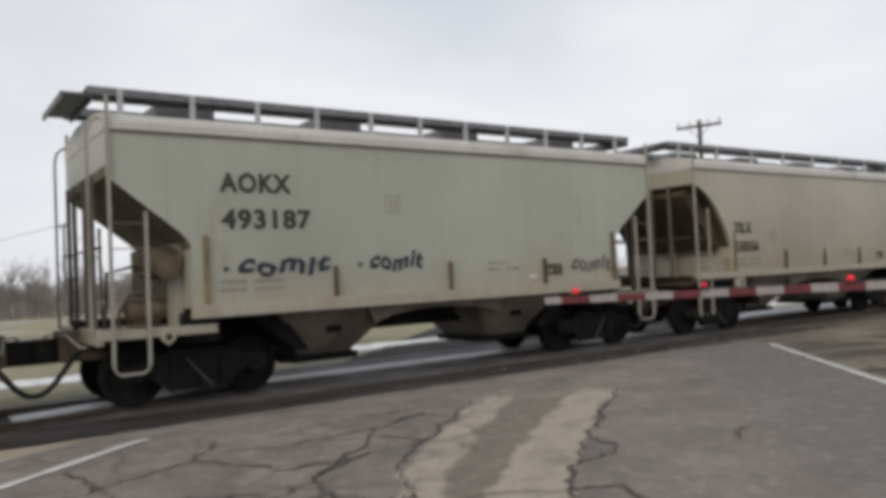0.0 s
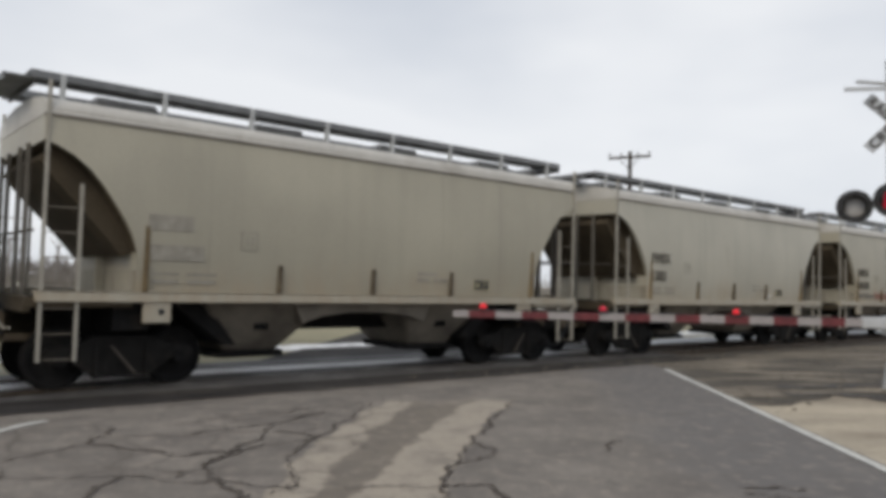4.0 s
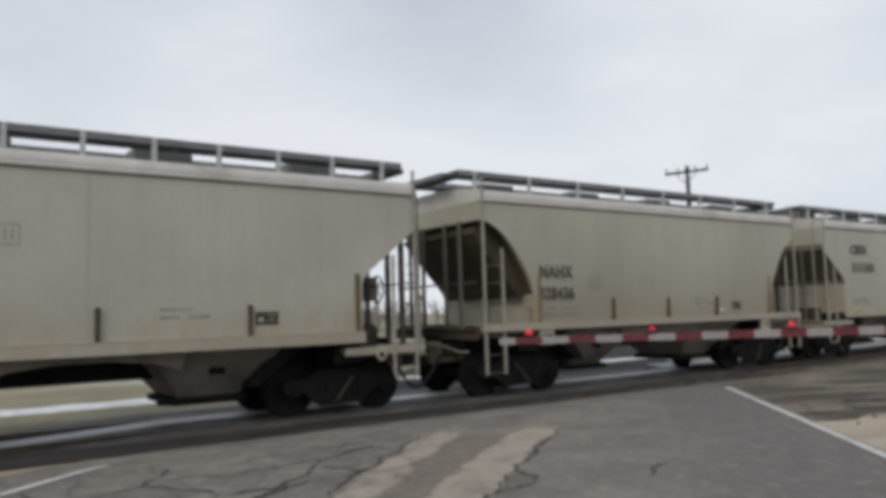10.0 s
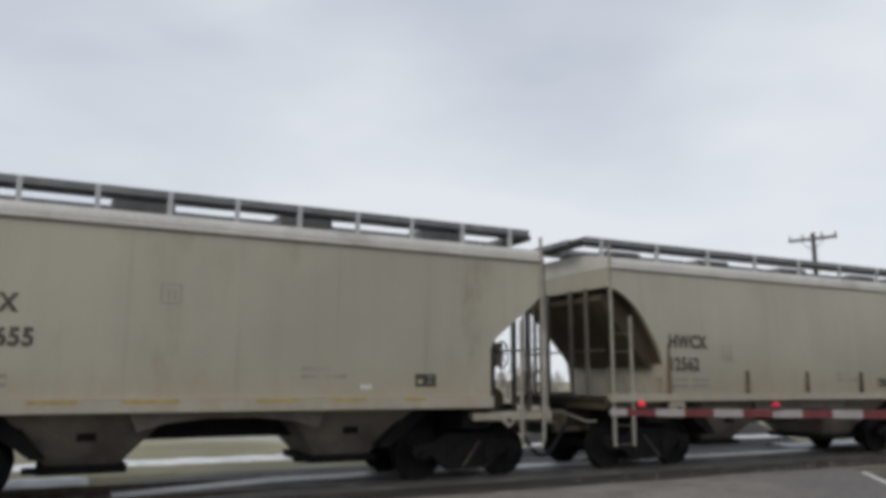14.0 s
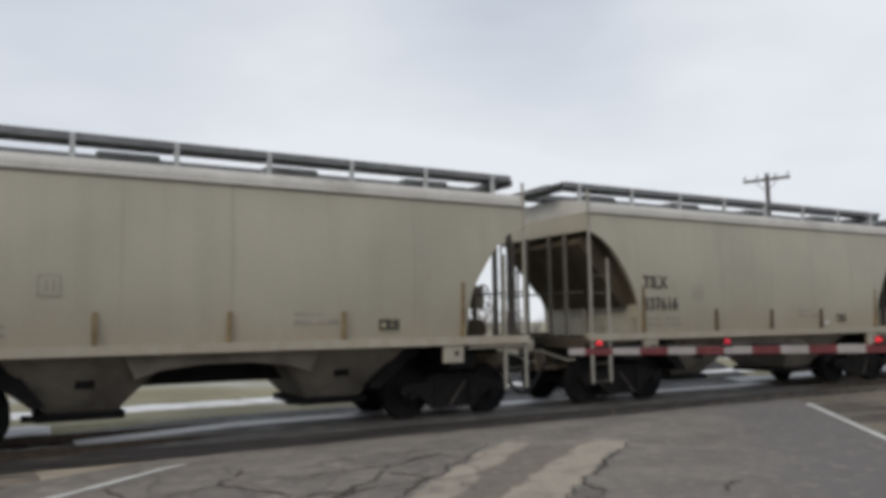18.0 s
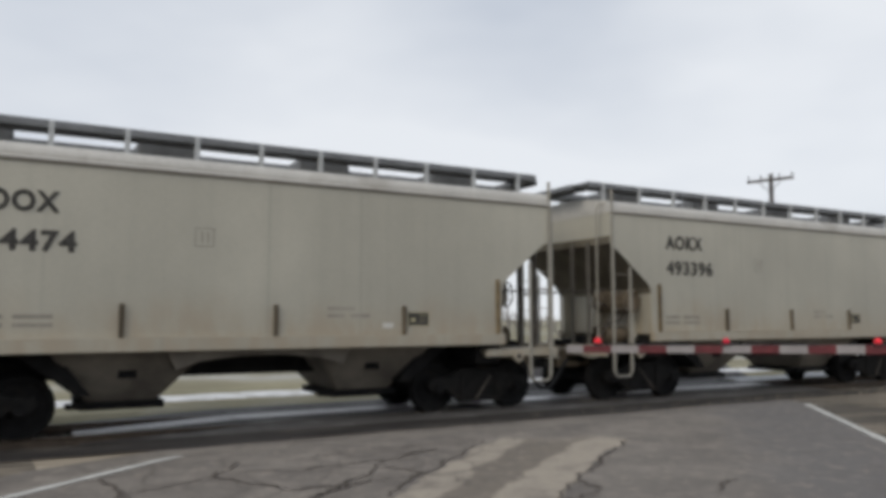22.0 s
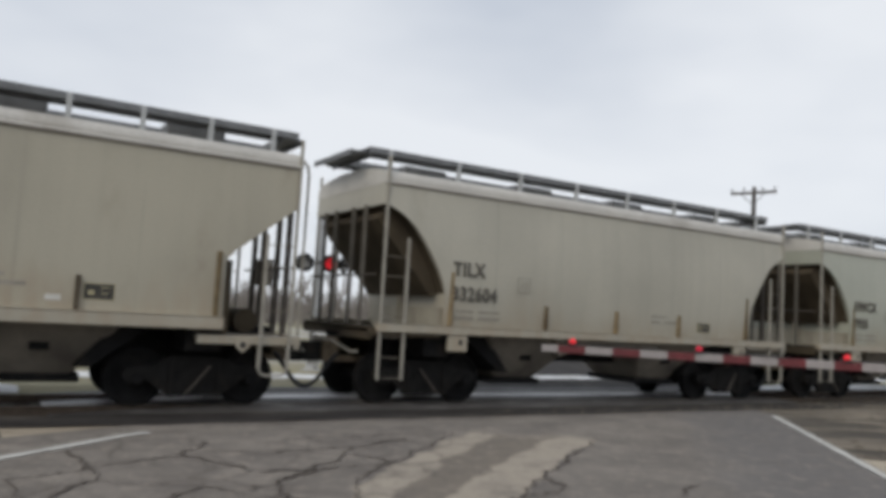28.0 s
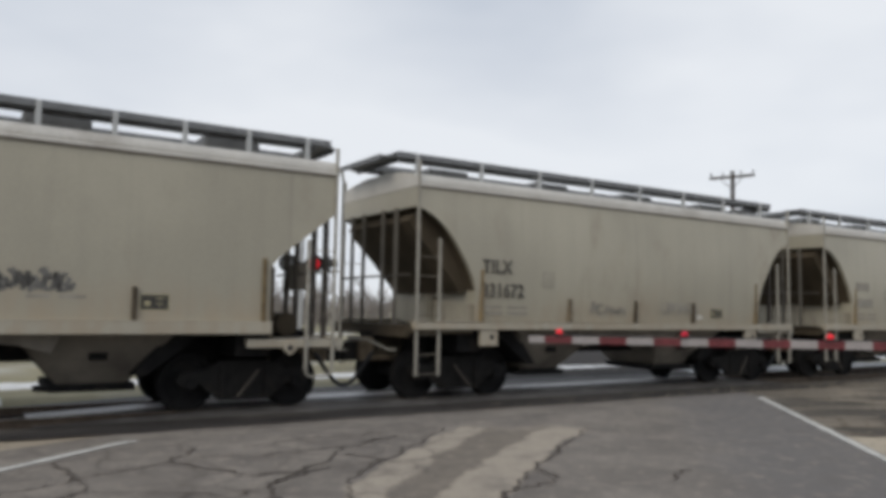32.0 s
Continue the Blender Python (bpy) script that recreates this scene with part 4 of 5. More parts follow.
for (index, make, tone, mark, number), (_, car) in zip(TRAIN, WAGONS):
    shape = "curved" if make == "round" else "straight-cut"
    extra = {0: " with dark spray tags on its side", 5: " with a faded red spray band", 23: " with a grey spray tag"}.get(index, "")
    tagged(car, (f"{TONE[tone]} covered hopper wagon{extra}" if extra else f"{TONE[tone]} two-bay covered hopper wagon with {shape} ends"), "freight wagon", "wagons of the passing train")
    for ob in list(car.children):
        if index in (9, 10) and ob.name.startswith("stiffener"):
            # these two have smooth sides
            bpy.data.objects.remove(ob)
        elif ob.type == "MESH" and ob.data.materials[0] == PAINTS[0]:
            ob.material_slots[0].link = "OBJECT"
            ob.material_slots[0].material = PAINTS[tone]
        elif index in (5, 13, 21) and ob.name.startswith("stiffener"):
            ob.material_slots[0].link = "OBJECT"
            ob.material_slots[0].material = OCHRE
    def decal(name, mesh, mat, label, z, stuff=True):
        ob = part(name, mesh, mat, car, label)
        ob.location.y -= bulge(make, z) + (0.004 if make == "round" else 0.0)
        ob.location.x -= 0.1
        if stuff:
            tagged(ob, kind="stuff")
        return ob

    panel_shift = {1: 0.4, 10: 0.5}.get(index, 0.0)
    decal("test_panel", PANEL, STENCIL, "black test panel", 1.75, False).location.x += panel_shift
    decal("test_panel_edge", PANEL_EDGE, PALE_YELLOW, "pale frame and lines of the panel", 1.75).location.x += panel_shift
    decal("stencil_block", DATA, FADED, "faded lines of small lettering", 1.72)
    decal("small_stencil_block", SMALL_DATA, FADED, "faded lines of small lettering", 1.86)
    decal("emblem", EMBLEM_R if make == "round" else EMBLEM_A, FADED, "faded square emblem", 2.36)
    if index % 2 == 0:
        decal("white_decal", WHITE_TAG, WHITE, "", 1.64, False)
    high = mark in HIGH or (mark is None and make == "angled")
    if mark == "CITX":
        x, z, size, gap = 2.78, 2.68, 0.35, 0.47
    elif high:
        x, z, size, gap = 2.52, 3.17, 0.40, 0.56
    else:
        x, z, size, gap = 2.36, 2.45, 0.36, 0.46
    z += {9: 0.05, 16: 0.11, 17: 0.13, 23: 0.10}.get(index, 0.0)
    if mark:
        for name, text, dz in (("owner_letters", mark, 0), ("wagon_number", number, -gap)):
            ob = part(name, letters(text, size, (0.92 if dz == 0 else 1.1) if high else (0.87 if dz == 0 else 0.86)), STENCIL, car, "black stencilled " + ("letters" if dz == 0 else "figures"))
            ob.data.materials.clear()
            ob.data.materials.append(STENCIL if high else WORN_STENCIL)
            ob.location = (x - 0.1 - (0.22 if index == 16 else 0.0), SIDE - 0.004 - bulge(make, z + dz + 0.12) - (0.008 if make == "round" else 0), z + dz)
            tagged(ob, kind="stuff")
    else:
        decal("owner_letters", flat(x, x + 0.7, z, z + 0.24), FADED, "faded bar of lettering", z + 0.1, False)
        decal("wagon_number", flat(x, x + 0.9, z - gap, z - gap + 0.24), FADED, "faded bar of lettering", z - gap + 0.1, False)
    if mark == "AOKX":
        part("air_reservoir", rod((1.66, -1.28, 2.13), (1.66, -0.3, 2.13), 0.25, 18), DUSTY_BROWN, car, "rusty brown air reservoir")
        part("reservoir_strap", rod((1.66, -1.0, 2.13), (1.66, -0.92, 2.13), 0.262, 18), DARK_POST, car)
        part("brake_cylinder", rod((1.15, -0.9, 1.42), (1.75, -0.9, 1.42), 0.15, 14), DUSTY_BROWN, car, "rusty brown brake cylinder")
        part("air_pipe", tube([(1.66, -1.05, 1.9), (1.5, -1.05, 1.72), (1.2, -1.0, 1.66), (1.05, -0.95, 1.4), (1.05, -0.95, 1.17)], 0.03, 6), DARK_POST, car, "bent air pipe")
        part("air_pipe", tube([(1.55, -0.7, 1.95), (1.35, -0.7, 2.1), (0.95, -0.7, 2.0), (0.9, -0.7, 1.17)], 0.03, 6), DARK_POST, car, "bent air pipe")
    if index == 0:
        for x_, z_, size_, wide_, ink in ((2.72, 1.90, 0.40, 1.5, TAG_BLUE), (5.02, 1.90, 0.40, 1.05, TAG_BLUE), (9.75, 1.72, 0.40, 1.15, TAG_GREY)):
            tag = decal("spray_tag", spray_word("comit", size_, wide_, ink), ink, "blue-black spray tag" if ink == TAG_BLUE else "grey spray tag", 1.85)
            tag.location.x, tag.location.z = x_ - 0.1, z_
            if ink == TAG_BLUE:
                for dx in (-0.2, 0.92 * wide_):
                    decal("tag_dot", flat(x_ + dx, x_ + dx + 0.08, z_ + 0.05, z_ + 0.12), TAG_BLUE, "dot beside the spray tag", 1.85)
    if index == 5:
        decal("spray_tag", scribble(2.3, 4.0, 1.62, 1.86, 9, 11, 0.04), TAG_GREY, "grey spray tag", 1.85)
        decal("spray_band", scribble(4.0, 10.6, 1.57, 1.90, 80, 12, 0.065), TAG_RED, "faded red spray band", 1.85)
    if index == 23:
        decal("spray_tag", scribble(5.95, 8.2, 1.86, 2.28, 24, 21, 0.075), TAG_GREY, "grey spray tag", 1.85)
    if index == 24:
        decal("spray_tag", scribble(5.2, 6.2, 1.66, 1.96, 5, 31, 0.06), FADED, "faded spray tag", 1.85)
        decal("spray_tag", scribble(7.4, 8.6, 1.68, 2.0, 6, 33, 0.06), FADED, "faded spray tag", 1.85)
    if index in (9, 10):
        rnd, at = random.Random(index), 2.25
        while at < LENGTH - 2.6:
            w = rnd.uniform(0.25, 0.9)
            part("yellow_strip", box(at, min(at + w, LENGTH - 2.2), -1.664, -1.655, 1.405, 1.455), YELLOW, car, "worn yellow reflective strip")
            at += w + rnd.uniform(0.4, 1.3)


# ------------------------------------------------------------------ ground, road, track
def surface(name, rings, mat, label, category, lift=0.0, kind="structure", trough=0.0):
    """A sheet made of cross strips: rings are lists of (x, y) of equal length."""
    bm = bmesh.new()
    rows = [[bm.verts.new((x, y, ground_z(across(x, y)) + lift - trough * (11.5 < across(x, y) < 15.2))) for x, y in ring] for ring in rings]
    for u, v in zip(rows, rows[1:]):
        for k in range(len(u) - 1):
            bm.faces.new((u[k], u[k + 1], v[k + 1], v[k]))
    me = mesh_from(name, bm, mat)
    return tagged(new(name, me), label, category, kind=kind)


BREAKS = [-1500, -60, -20, 0, 4, 6, 7.9, 9, 10, 11.3, 12, 13.2, 14.4, 15.4, 18, 24, 35, 55.4, 120, 400, 2500]


def sn(s, n):
    p = plan(s, n)
    return (p.x, p.y)


steps = [-1500, -300, -100, -40, -20, -10, 0, 10, 20, 40, 100, 300, 1500]
surface("ground", [[sn(s, n) for n in BREAKS] for s in steps], FIELD, "dry pale grass with patches of old snow", "ground", -0.02, trough=0.2)
surface("shoulder", [[sn(s, n) for n in [-60, -20, 0, 4, 6, 7.9, 9, 10, 11.3]] for s in (-80, -40, -20, -10, 0, 10, 20, 40, 80)], SHOULDER, "tan dirt and gravel verge beside the road", "verge", -0.012)

surface("trackside", [[sn(s, n) for n in [4.55 + 0.3 * math.sin(s * 0.9) + 0.2 * math.sin(s * 2.3 + 1) + 0.1 * math.sin(s * 5.1), 6, 7.9, 9, 10, 11.3]] for s in [5.5 + 0.3 * k for k in range(250)]], MUD, "dark mud and gravel with pale patches beside the track", "verge", -0.006)

surface("trackside", [[sn(s, n) for n in [5.6 + 0.25 * math.sin(s * 0.9) + 0.1 * math.sin(s * 2.3 + 1), 6.5, 7.9, 9, 10, 11.3]] for s in [-60 + 0.4 * k for k in range(152)]], MUD, "dark mud and gravel beside the track", "verge", -0.006)


def road_point(b, n):
    """The point of the road at b metres right of its axis line and n across the track."""
    k = (n - across(*(ROAD_RIGHT * b).to_2d())) / across(ROAD_DIR.x, ROAD_DIR.y)
    p = ROAD_RIGHT * b + ROAD_DIR * k
    return (p.x, p.y)


road_n = [-80, -30, -10, -4, 0, 2, 4, 6, 7.9, 9, 9.4]


def right_edge(n):
    return 3.02 + 0.32 * max(0.0, min(1.0, (8.0 - n) / 7.0))


surface("road", [[road_point(b, n) for n in road_n] for b in (-5.36, -3, 0)] + [[road_point(right_edge(n), n) for n in road_n]], ROAD, "old cracked grey asphalt road with pale worn strips", "road", 0.004)
surface("crossing_apron", [[sn(s, n) for n in (9.45 + 0.12 * math.sin(s * 1.9) + 0.08 * math.sin(s * 5.3), 10, 11.3, 11.55)] for s in [-5.4 + 0.25 * k for k in range(93)]], CROSSING, "dark newer asphalt before the rails", "road", 0.006)
surface("far_road", [[road_point(b, n) for n in (15.0, 15.4, 18, 24, 35, 55.4, 120)] for b in (-5.2, -1, 3.4)], CROSSING, "dark asphalt road behind the track", "road", 0.004)
surface("ballast_bed", [[sn(s, n) for n in (10.9, 11.3, 12, 13.2, 14.4, 15.6)] for s in (-120, -30, -12, 0, 12, 30, 120)], BALLAST, "dirty stone ballast dusted with snow", "ballast", -0.012 - 0.11)


def ribbon(name, pts, width, mat, label, category, lift, parent=None, rough=0.0, seed=1):
    """A painted or broken strip along the ground."""
    rnd = random.Random(seed)
    bm = bmesh.new()
    prev = None
    for i, (x, y) in enumerate(pts):
        xa, ya = pts[max(i - 1, 0)]
        xb, yb = pts[min(i + 1, len(pts) - 1)]
        d = Vector((xb - xa, yb - ya)).normalized()
        w = width / 2 * (1 + rnd.uniform(-rough, rough))
        c = [bm.verts.new((x - d.y * k * w, y + d.x * k * w, ground_z(across(x, y)) + lift)) for k in (-1, 1)]
        if prev:
            bm.faces.new((prev[0], prev[1], c[1], c[0]))
        prev = c
    me = mesh_from(name, bm, mat)
    return tagged(new(name, me), label, category, kind="structure")


def lerp_line(p, q, count):
    return [(p[0] + (q[0] - p[0]) * k / count, p[1] + (q[1] - p[1]) * k / count) for k in range(count + 1)]


ribbon("edge_line_right", lerp_line((6.36, 12.69), (4.47, 4.47), 40) + lerp_line((4.41, 4.26), (1.8, -6.63), 30), 0.105, LINE, "worn white painted edge line", "road marking", 0.014, rough=0.12)
ribbon("edge_line_left", lerp_line((-2.52, 7.84), (-3.33, 5.69), 14) + lerp_line((-3.39, 5.48), (-5.93, -4.47), 30), 0.10, LINE, "worn white painted edge line", "road marking", 0.014, rough=0.15)


def crack(p, q, jitter, seed, width=0.03, count=26):
    rnd = random.Random(seed)
    pts, off = [], 0.0
    d = Vector((q[0] - p[0], q[1] - p[1])).normalized()
    for k in range(count + 1):
        off = off * 0.75 + rnd.uniform(-jitter, jitter)
        u = k / count
        fade = math.sin(math.pi * min(1, u * 4, (1 - u) * 4) / 2)
        pts.append((p[0] + (q[0] - p[0]) * u - d.y * off * fade, p[1] + (q[1] - p[1]) * u + d.x * off * fade))
    ribbon("road_crack", pts, width, CRACK, "dark open crack in the asphalt", "road crack", 0.016, rough=0.7, seed=seed)


for k, (p, q) in enumerate((
                          ((-0.07, 5.23), (-0.18, 6.1)), ((-0.18, 6.1), (0.1, 6.9)), ((0.1, 6.9), (0.5, 8.2)), ((0.5, 8.2), (0.75, 8.9)),
                          ((-1.31, 5.58), (-0.5, 5.36)), ((-0.5, 5.36), (-0.07, 5.23)), ((-0.07, 5.23), (-0.45, 4.93)), ((-0.45, 4.93), (-0.8, 4.45)),
                          ((-0.8, 5.91), (-0.38, 6.57)), ((-0.38, 6.57), (0.1, 6.9)), ((-0.8, 5.91), (-0.62, 5.4)), ((-0.62, 5.4), (-0.45, 4.93)),
                          ((0.24, 5.14), (0.92, 5.12)), ((0.98, 4.3), (0.92, 5.12)), ((0.92, 5.12), (1.17, 5.8)), ((1.17, 5.8), (1.48, 6.6)),
                          ((1.48, 6.6), (1.72, 7.2)), ((1.72, 7.2), (2.1, 8.1)), ((2.1, 8.1), (2.5, 8.95)), ((0.92, 5.12), (1.3, 5.15)),
                          ((1.3, 5.15), (1.24, 4.65)), ((1.24, 4.65), (1.0, 4.45)), ((1.17, 5.8), (1.5, 6.0)), ((1.48, 6.6), (1.62, 6.3)),
                          ((1.62, 6.3), (1.4, 6.0)), ((-0.42, 6.8), (-0.35, 7.58)), ((-0.35, 7.58), (0.2, 8.3)), ((-1.69, 6.94), (-1.05, 7.06)),
                          ((-1.05, 7.06), (-0.35, 7.58)), ((-1.1, 6.2), (-0.62, 6.3)), ((-0.62, 6.3), (-0.38, 6.57)), ((-0.94, 5.51), (-0.78, 5.89)),
                          ((-0.78, 5.89), (-0.43, 6.8)), ((-2.72, 5.45), (-2.23, 4.87)), ((-2.23, 4.87), (-1.9, 4.4)), ((-2.23, 4.87), (-2.1, 5.6)),
                          ((-2.1, 5.6), (-2.35, 6.01)), ((-2.35, 6.01), (-1.83, 6.72)), ((-1.83, 6.72), (-1.8, 7.41)), ((-2.1, 5.6), (-1.31, 5.58)),
                          ((-1.83, 6.72), (-1.1, 6.2)), ((-1.5, 4.6), (-1.31, 5.58)), ((-3.0, 5.2), (-2.72, 5.45)), ((-2.72, 5.45), (-2.35, 6.01)),
                          ((-2.35, 6.01), (-2.8, 6.6)), ((-1.4, 7.5), (-0.5, 8.2)), ((-0.5, 8.2), (0.1, 8.5)), ((0.1, 6.9), (-0.3, 7.2)),
                          ((-0.2, 7.9), (0.5, 8.2)), ((3.04, 4.8), (3.44, 4.59)), ((3.09, 4.96), (3.59, 4.85)), ((2.83, 4.3), (3.28, 4.17)),
                          ((2.6, 6.2), (2.9, 6.6)))):
    crack(p, q, 0.042, 40 + k, (0.014, 0.022, 0.031)[k % 3], 13)

surface("track_edge", [[sn(s, n) for n in [9.75 + 0.2 * math.sin(s * 0.8) + 0.15 * math.sin(s * 2.7 + 2), 10, 11.3, 11.5]] for s in [13.2 + 0.3 * k for k in range(200)]], DITCH, "dark wet ballast and mud along the rail", "verge", -0.001)

# loose stones on the muddy verges
rnd = random.Random(91)
verts, faces = [], []
for s0, s1, n0, n1, count in ((8.2, 26, 4.2, 11.2, 2600), (-22, -2.5, 6.0, 11.3, 1400)):
    for k in range(count):
        st, nn = rnd.uniform(s0, s1), rnd.uniform(n0, n1)
        c = plan(st, nn, ground_z(nn) - 0.004)
        if nn < 9.2 and -6.0 < (c.x * ROAD_RIGHT.x + c.y * ROAD_RIGHT.y) < 3.3:
            continue
        r = 0.012 + 0.035 * rnd.random() ** 3
        base = len(verts)
        turn = rnd.uniform(0, 1.5)
        for q in range(4):
            a = turn + q * math.pi / 2 + rnd.uniform(-0.3, 0.3)
            verts.append((c.x + r * math.cos(a) * rnd.uniform(0.8, 1.3), c.y + r * math.sin(a) * rnd.uniform(0.8, 1.3), c.z + r * rnd.uniform(0.0, 0.3)))
        verts.append((c.x + rnd.uniform(-0.3, 0.3) * r, c.y + rnd.uniform(-0.3, 0.3) * r, c.z + r * rnd.uniform(0.6, 1.0)))
        faces += [(base + q, base + (q + 1) % 4, base + 4) for q in range(4)]
stones = bpy.data.meshes.new("gravel")
stones.from_pydata(verts, [], faces)
stones.materials.append(GRAVEL)
tagged(new("gravel", stones), "loose grey and tan stones on the muddy verge", "gravel", kind="stuff")

# wet ruts in the verge round the signal's base
for k, (p, q, w) in enumerate((((6.7, 9.65), (11.91, 9.39), 0.30), ((7.7, 9.27), (12.92, 9.8), 0.42), ((7.02, 10.43), (10.03, 10.62), 0.25), ((8.39, 8.79), (11.4, 8.72), 0.2))):
    pts = [(x, y + 0.09 * math.sin(x * 2.1 + k) + 0.05 * math.sin(x * 5.3)) for x, y in lerp_line(p, q, 22)]
    ribbon("mud_rut", pts, w, DITCH, "dark wet rut in the muddy verge", "mud", 0.004, rough=0.65, seed=70 + k)

# rails, ties and the strips of packed snow along them
def rail_bm(length):
    half = [(0.07, 0.0), (0.07, 0.015), (0.012, 0.03), (0.009, 0.11), (0.036, 0.125), (0.036, 0.15), (0.03, 0.158)]
    return prism([(-y, z - 0.158) for y, z in half] + [(y, z - 0.158) for y, z in reversed(half)], "x", 0, length)


for n in (TRACK - 0.7525, TRACK + 0.7525):
    r = tagged(new("rail", mesh_from("rail", rail_bm(300), RAIL_M)), "worn steel rail, rusty at the sides", "rail", "rails of the track", "structure")
    r.matrix_world = Matrix.Translation(plan(-120, n, RAIL)) @ Matrix.Rotation(radians(HEADING), 4, "Z")
tie_me = mesh_from("tie", box(-0.11, 0.11, -1.3, 1.3, -0.16, 0.0, 0.012), TIE)
road_left, road_right = 1.1, 18.0
bed = thing("track_bed", "row of weathered timber ties under the rails", "ties", kind="structure")
for k in range(150):
    s = -34 + 0.52 * k
    if road_left < s < road_right:
        continue
    t = part("tie", tie_me, TIE, bed)
    t.matrix_world = Matrix.Translation(plan(s, TRACK, RAIL - 0.13)) @ Matrix.Rotation(radians(HEADING + (k * 37 % 7 - 3) * 0.25), 4, "Z")


# precast concrete crossing panels between and beside the rails
crossing = thing("crossing_panels", "pale snow-dusted precast concrete panels between the rails", "crossing panels", kind="structure")
for n0, n1, mat in ((11.56, 12.375, FIELD_PANEL), (12.545, 13.2, FIELD_PANEL), (13.205, 13.875, GAUGE_PANEL), (14.045, 14.95, FIELD_PANEL)):
    for k in range(7):
        slab = box(0.006, 2.394, n0 - TRACK, n1 - TRACK, -0.2, 0.0, 0.012)
        if k == 0:
            for v in slab.verts:
                if v.co.x < 0.1 and v.co.z > -0.1:
                    v.co.z -= 0.1
                    v.co.x -= 0.25
        p = part("panel", slab, mat, crossing)
        p.matrix_world = Matrix.Translation(plan(1.35 + 2.4 * k, TRACK, RAIL - 0.006)) @ Matrix.Rotation(radians(HEADING), 4, "Z")


def snow_strip(name, s0, s1, n0, n1, seed, lift):
    """A ragged low bank of old snow along the track."""
    rnd = random.Random(seed)
    bm = bmesh.new()
    prev, count = None, int((s1 - s0) / 0.35)
    for k in range(count + 1):
        s = s0 + (s1 - s0) * k / count
        w0, w1 = rnd.uniform(-0.08, 0.08), rnd.uniform(-0.08, 0.08)
        thin = 0.25 + 0.75 * min(1, 2 * abs(math.sin(s * 0.31 + seed)))
        row = []
        for u in (0, 0.3, 0.7, 1):
            n = n0 + w0 + (n1 + w1 - n0 - w0) * u
            h = lift + (0.05 * thin * rnd.uniform(0.6, 1.2) if 0 < u < 1 else -0.02)
            row.append(bm.verts.new(plan(s, n, ground_z(n) + h)))
        if prev:
            for a in range(3):
                bm.faces.new((prev[a], prev[a + 1], row[a + 1], row[a]))
        prev = row
    return tagged(new(name, mesh_from(name, bm, SNOW, True)), "low ragged bank of dirty old snow along the track", "snow", kind="structure")


snow_strip("snow_bank", -30, 0.8, 14.35, 15.3, 2, 0.015)
snow_strip("snow_bank", 18.2, 70, 14.35, 15.3, 3, 0.015)
snow_strip("snow_bank", -30, -1.6, 11.5, 12.0, 5, 0.0)
snow_strip("snow_bank", -40, 80, 17.4, 18.6, 7, 0.0)


# ------------------------------------------------------------------ crossing signals
def signal_lamp(parent, at, facing, lit, lamp_mat=None):
    """A round target with a hood and a lens; facing is degrees about z (0 looks along -y)."""
    m = Matrix.Translation(at) @ Matrix.Rotation(radians(facing), 4, "Z")
    disc = rod((0, 0.0, 0), (0, 0.02, 0), 0.262, 28)
    rod((0, 0.02, 0), (0, 0.16, 0), 0.17, 18, disc, 0.13)
    lamp = part("lamp_target", disc, BLACK, parent, "round black lamp target")
    lamp.matrix_basis = m
    bm = bmesh.new()
    seg, rings = 16, []
    for y in (-0.005, -0.24):
        ring = []
        for k in range(seg + 1):
            a = radians(-25) + radians(230) * k / seg
            r = 0.165 if y > -0.1 else 0.17
            ring.append((r * math.cos(a), y, r * math.sin(a)))
        rings.append(ring)
    verts = [[bm.verts.new(p) for p in ring] for ring in rings]
    inner = [[bm.verts.new((p[0] * 0.95, p[1], p[2] * 0.95)) for p in ring] for ring in rings]
    for k in range(seg):
        bm.faces.new((verts[0][k], verts[0][k + 1], verts[1][k + 1], verts[1][k]))
        bm.faces.new((inner[0][k + 1], inner[0][k], inner[1][k], inner[1][k + 1]))
        bm.faces.new((verts[1][k], verts[1][k + 1], inner[1][k + 1], inner[1][k]))
    part("hood", bm, BLACK, lamp, "black lamp hood")
    lens = bmesh.new()
    bmesh.ops.create_uvsphere(lens, u_segments=18, v_segments=8, radius=0.16, matrix=Matrix.Diagonal((1, 0.28, 1, 1)))
    part("lens", lens, (lamp_mat or RED_ON) if lit else LENS, lamp, "glowing red lens" if lit else "unlit lens", True)
    return lamp


def crossbuck(parent, at, facing, lean=0.0):
    m = Matrix.Translation(at) @ Matrix.Rotation(radians(facing), 4, "Z")
    for k, (tilt, words) in enumerate(((45 + lean, (("RAIL", -0.52, 0.40), ("ROAD", 0.12, 0.40))), (-45 + lean, (("CROSSING", -0.52, 1.04),)))):
        blade = part("blade", box(-0.58, 0.58, -0.012 - 0.026 * k, 0.012 - 0.026 * k, -0.095, 0.095, 0.0), SIGN, parent, "white crossbuck blade")
        blade.matrix_basis = m @ Matrix.Rotation(radians(tilt), 4, "Y")
        for text, x0, width in words:
            ob = part("lettering", letters(text, 0.16, 1.0), STENCIL, blade, "black lettering on the blade")
            ob.data.materials.clear()
            ob.data.materials.append(STENCIL)
            xs, zs = [v.co.x for v in ob.data.vertices], [v.co.z for v in ob.data.vertices]
            ob.matrix_basis = Matrix.Translation((x0 - min(xs) * width / (max(xs) - min(xs)), -0.014 - 0.026 * k, -(min(zs) + max(zs)) / 2 * 1.38)) @ Matrix.Diagonal((width / (max(xs) - min(xs)), 1, 1.38, 1))
            tagged(ob, kind="stuff")


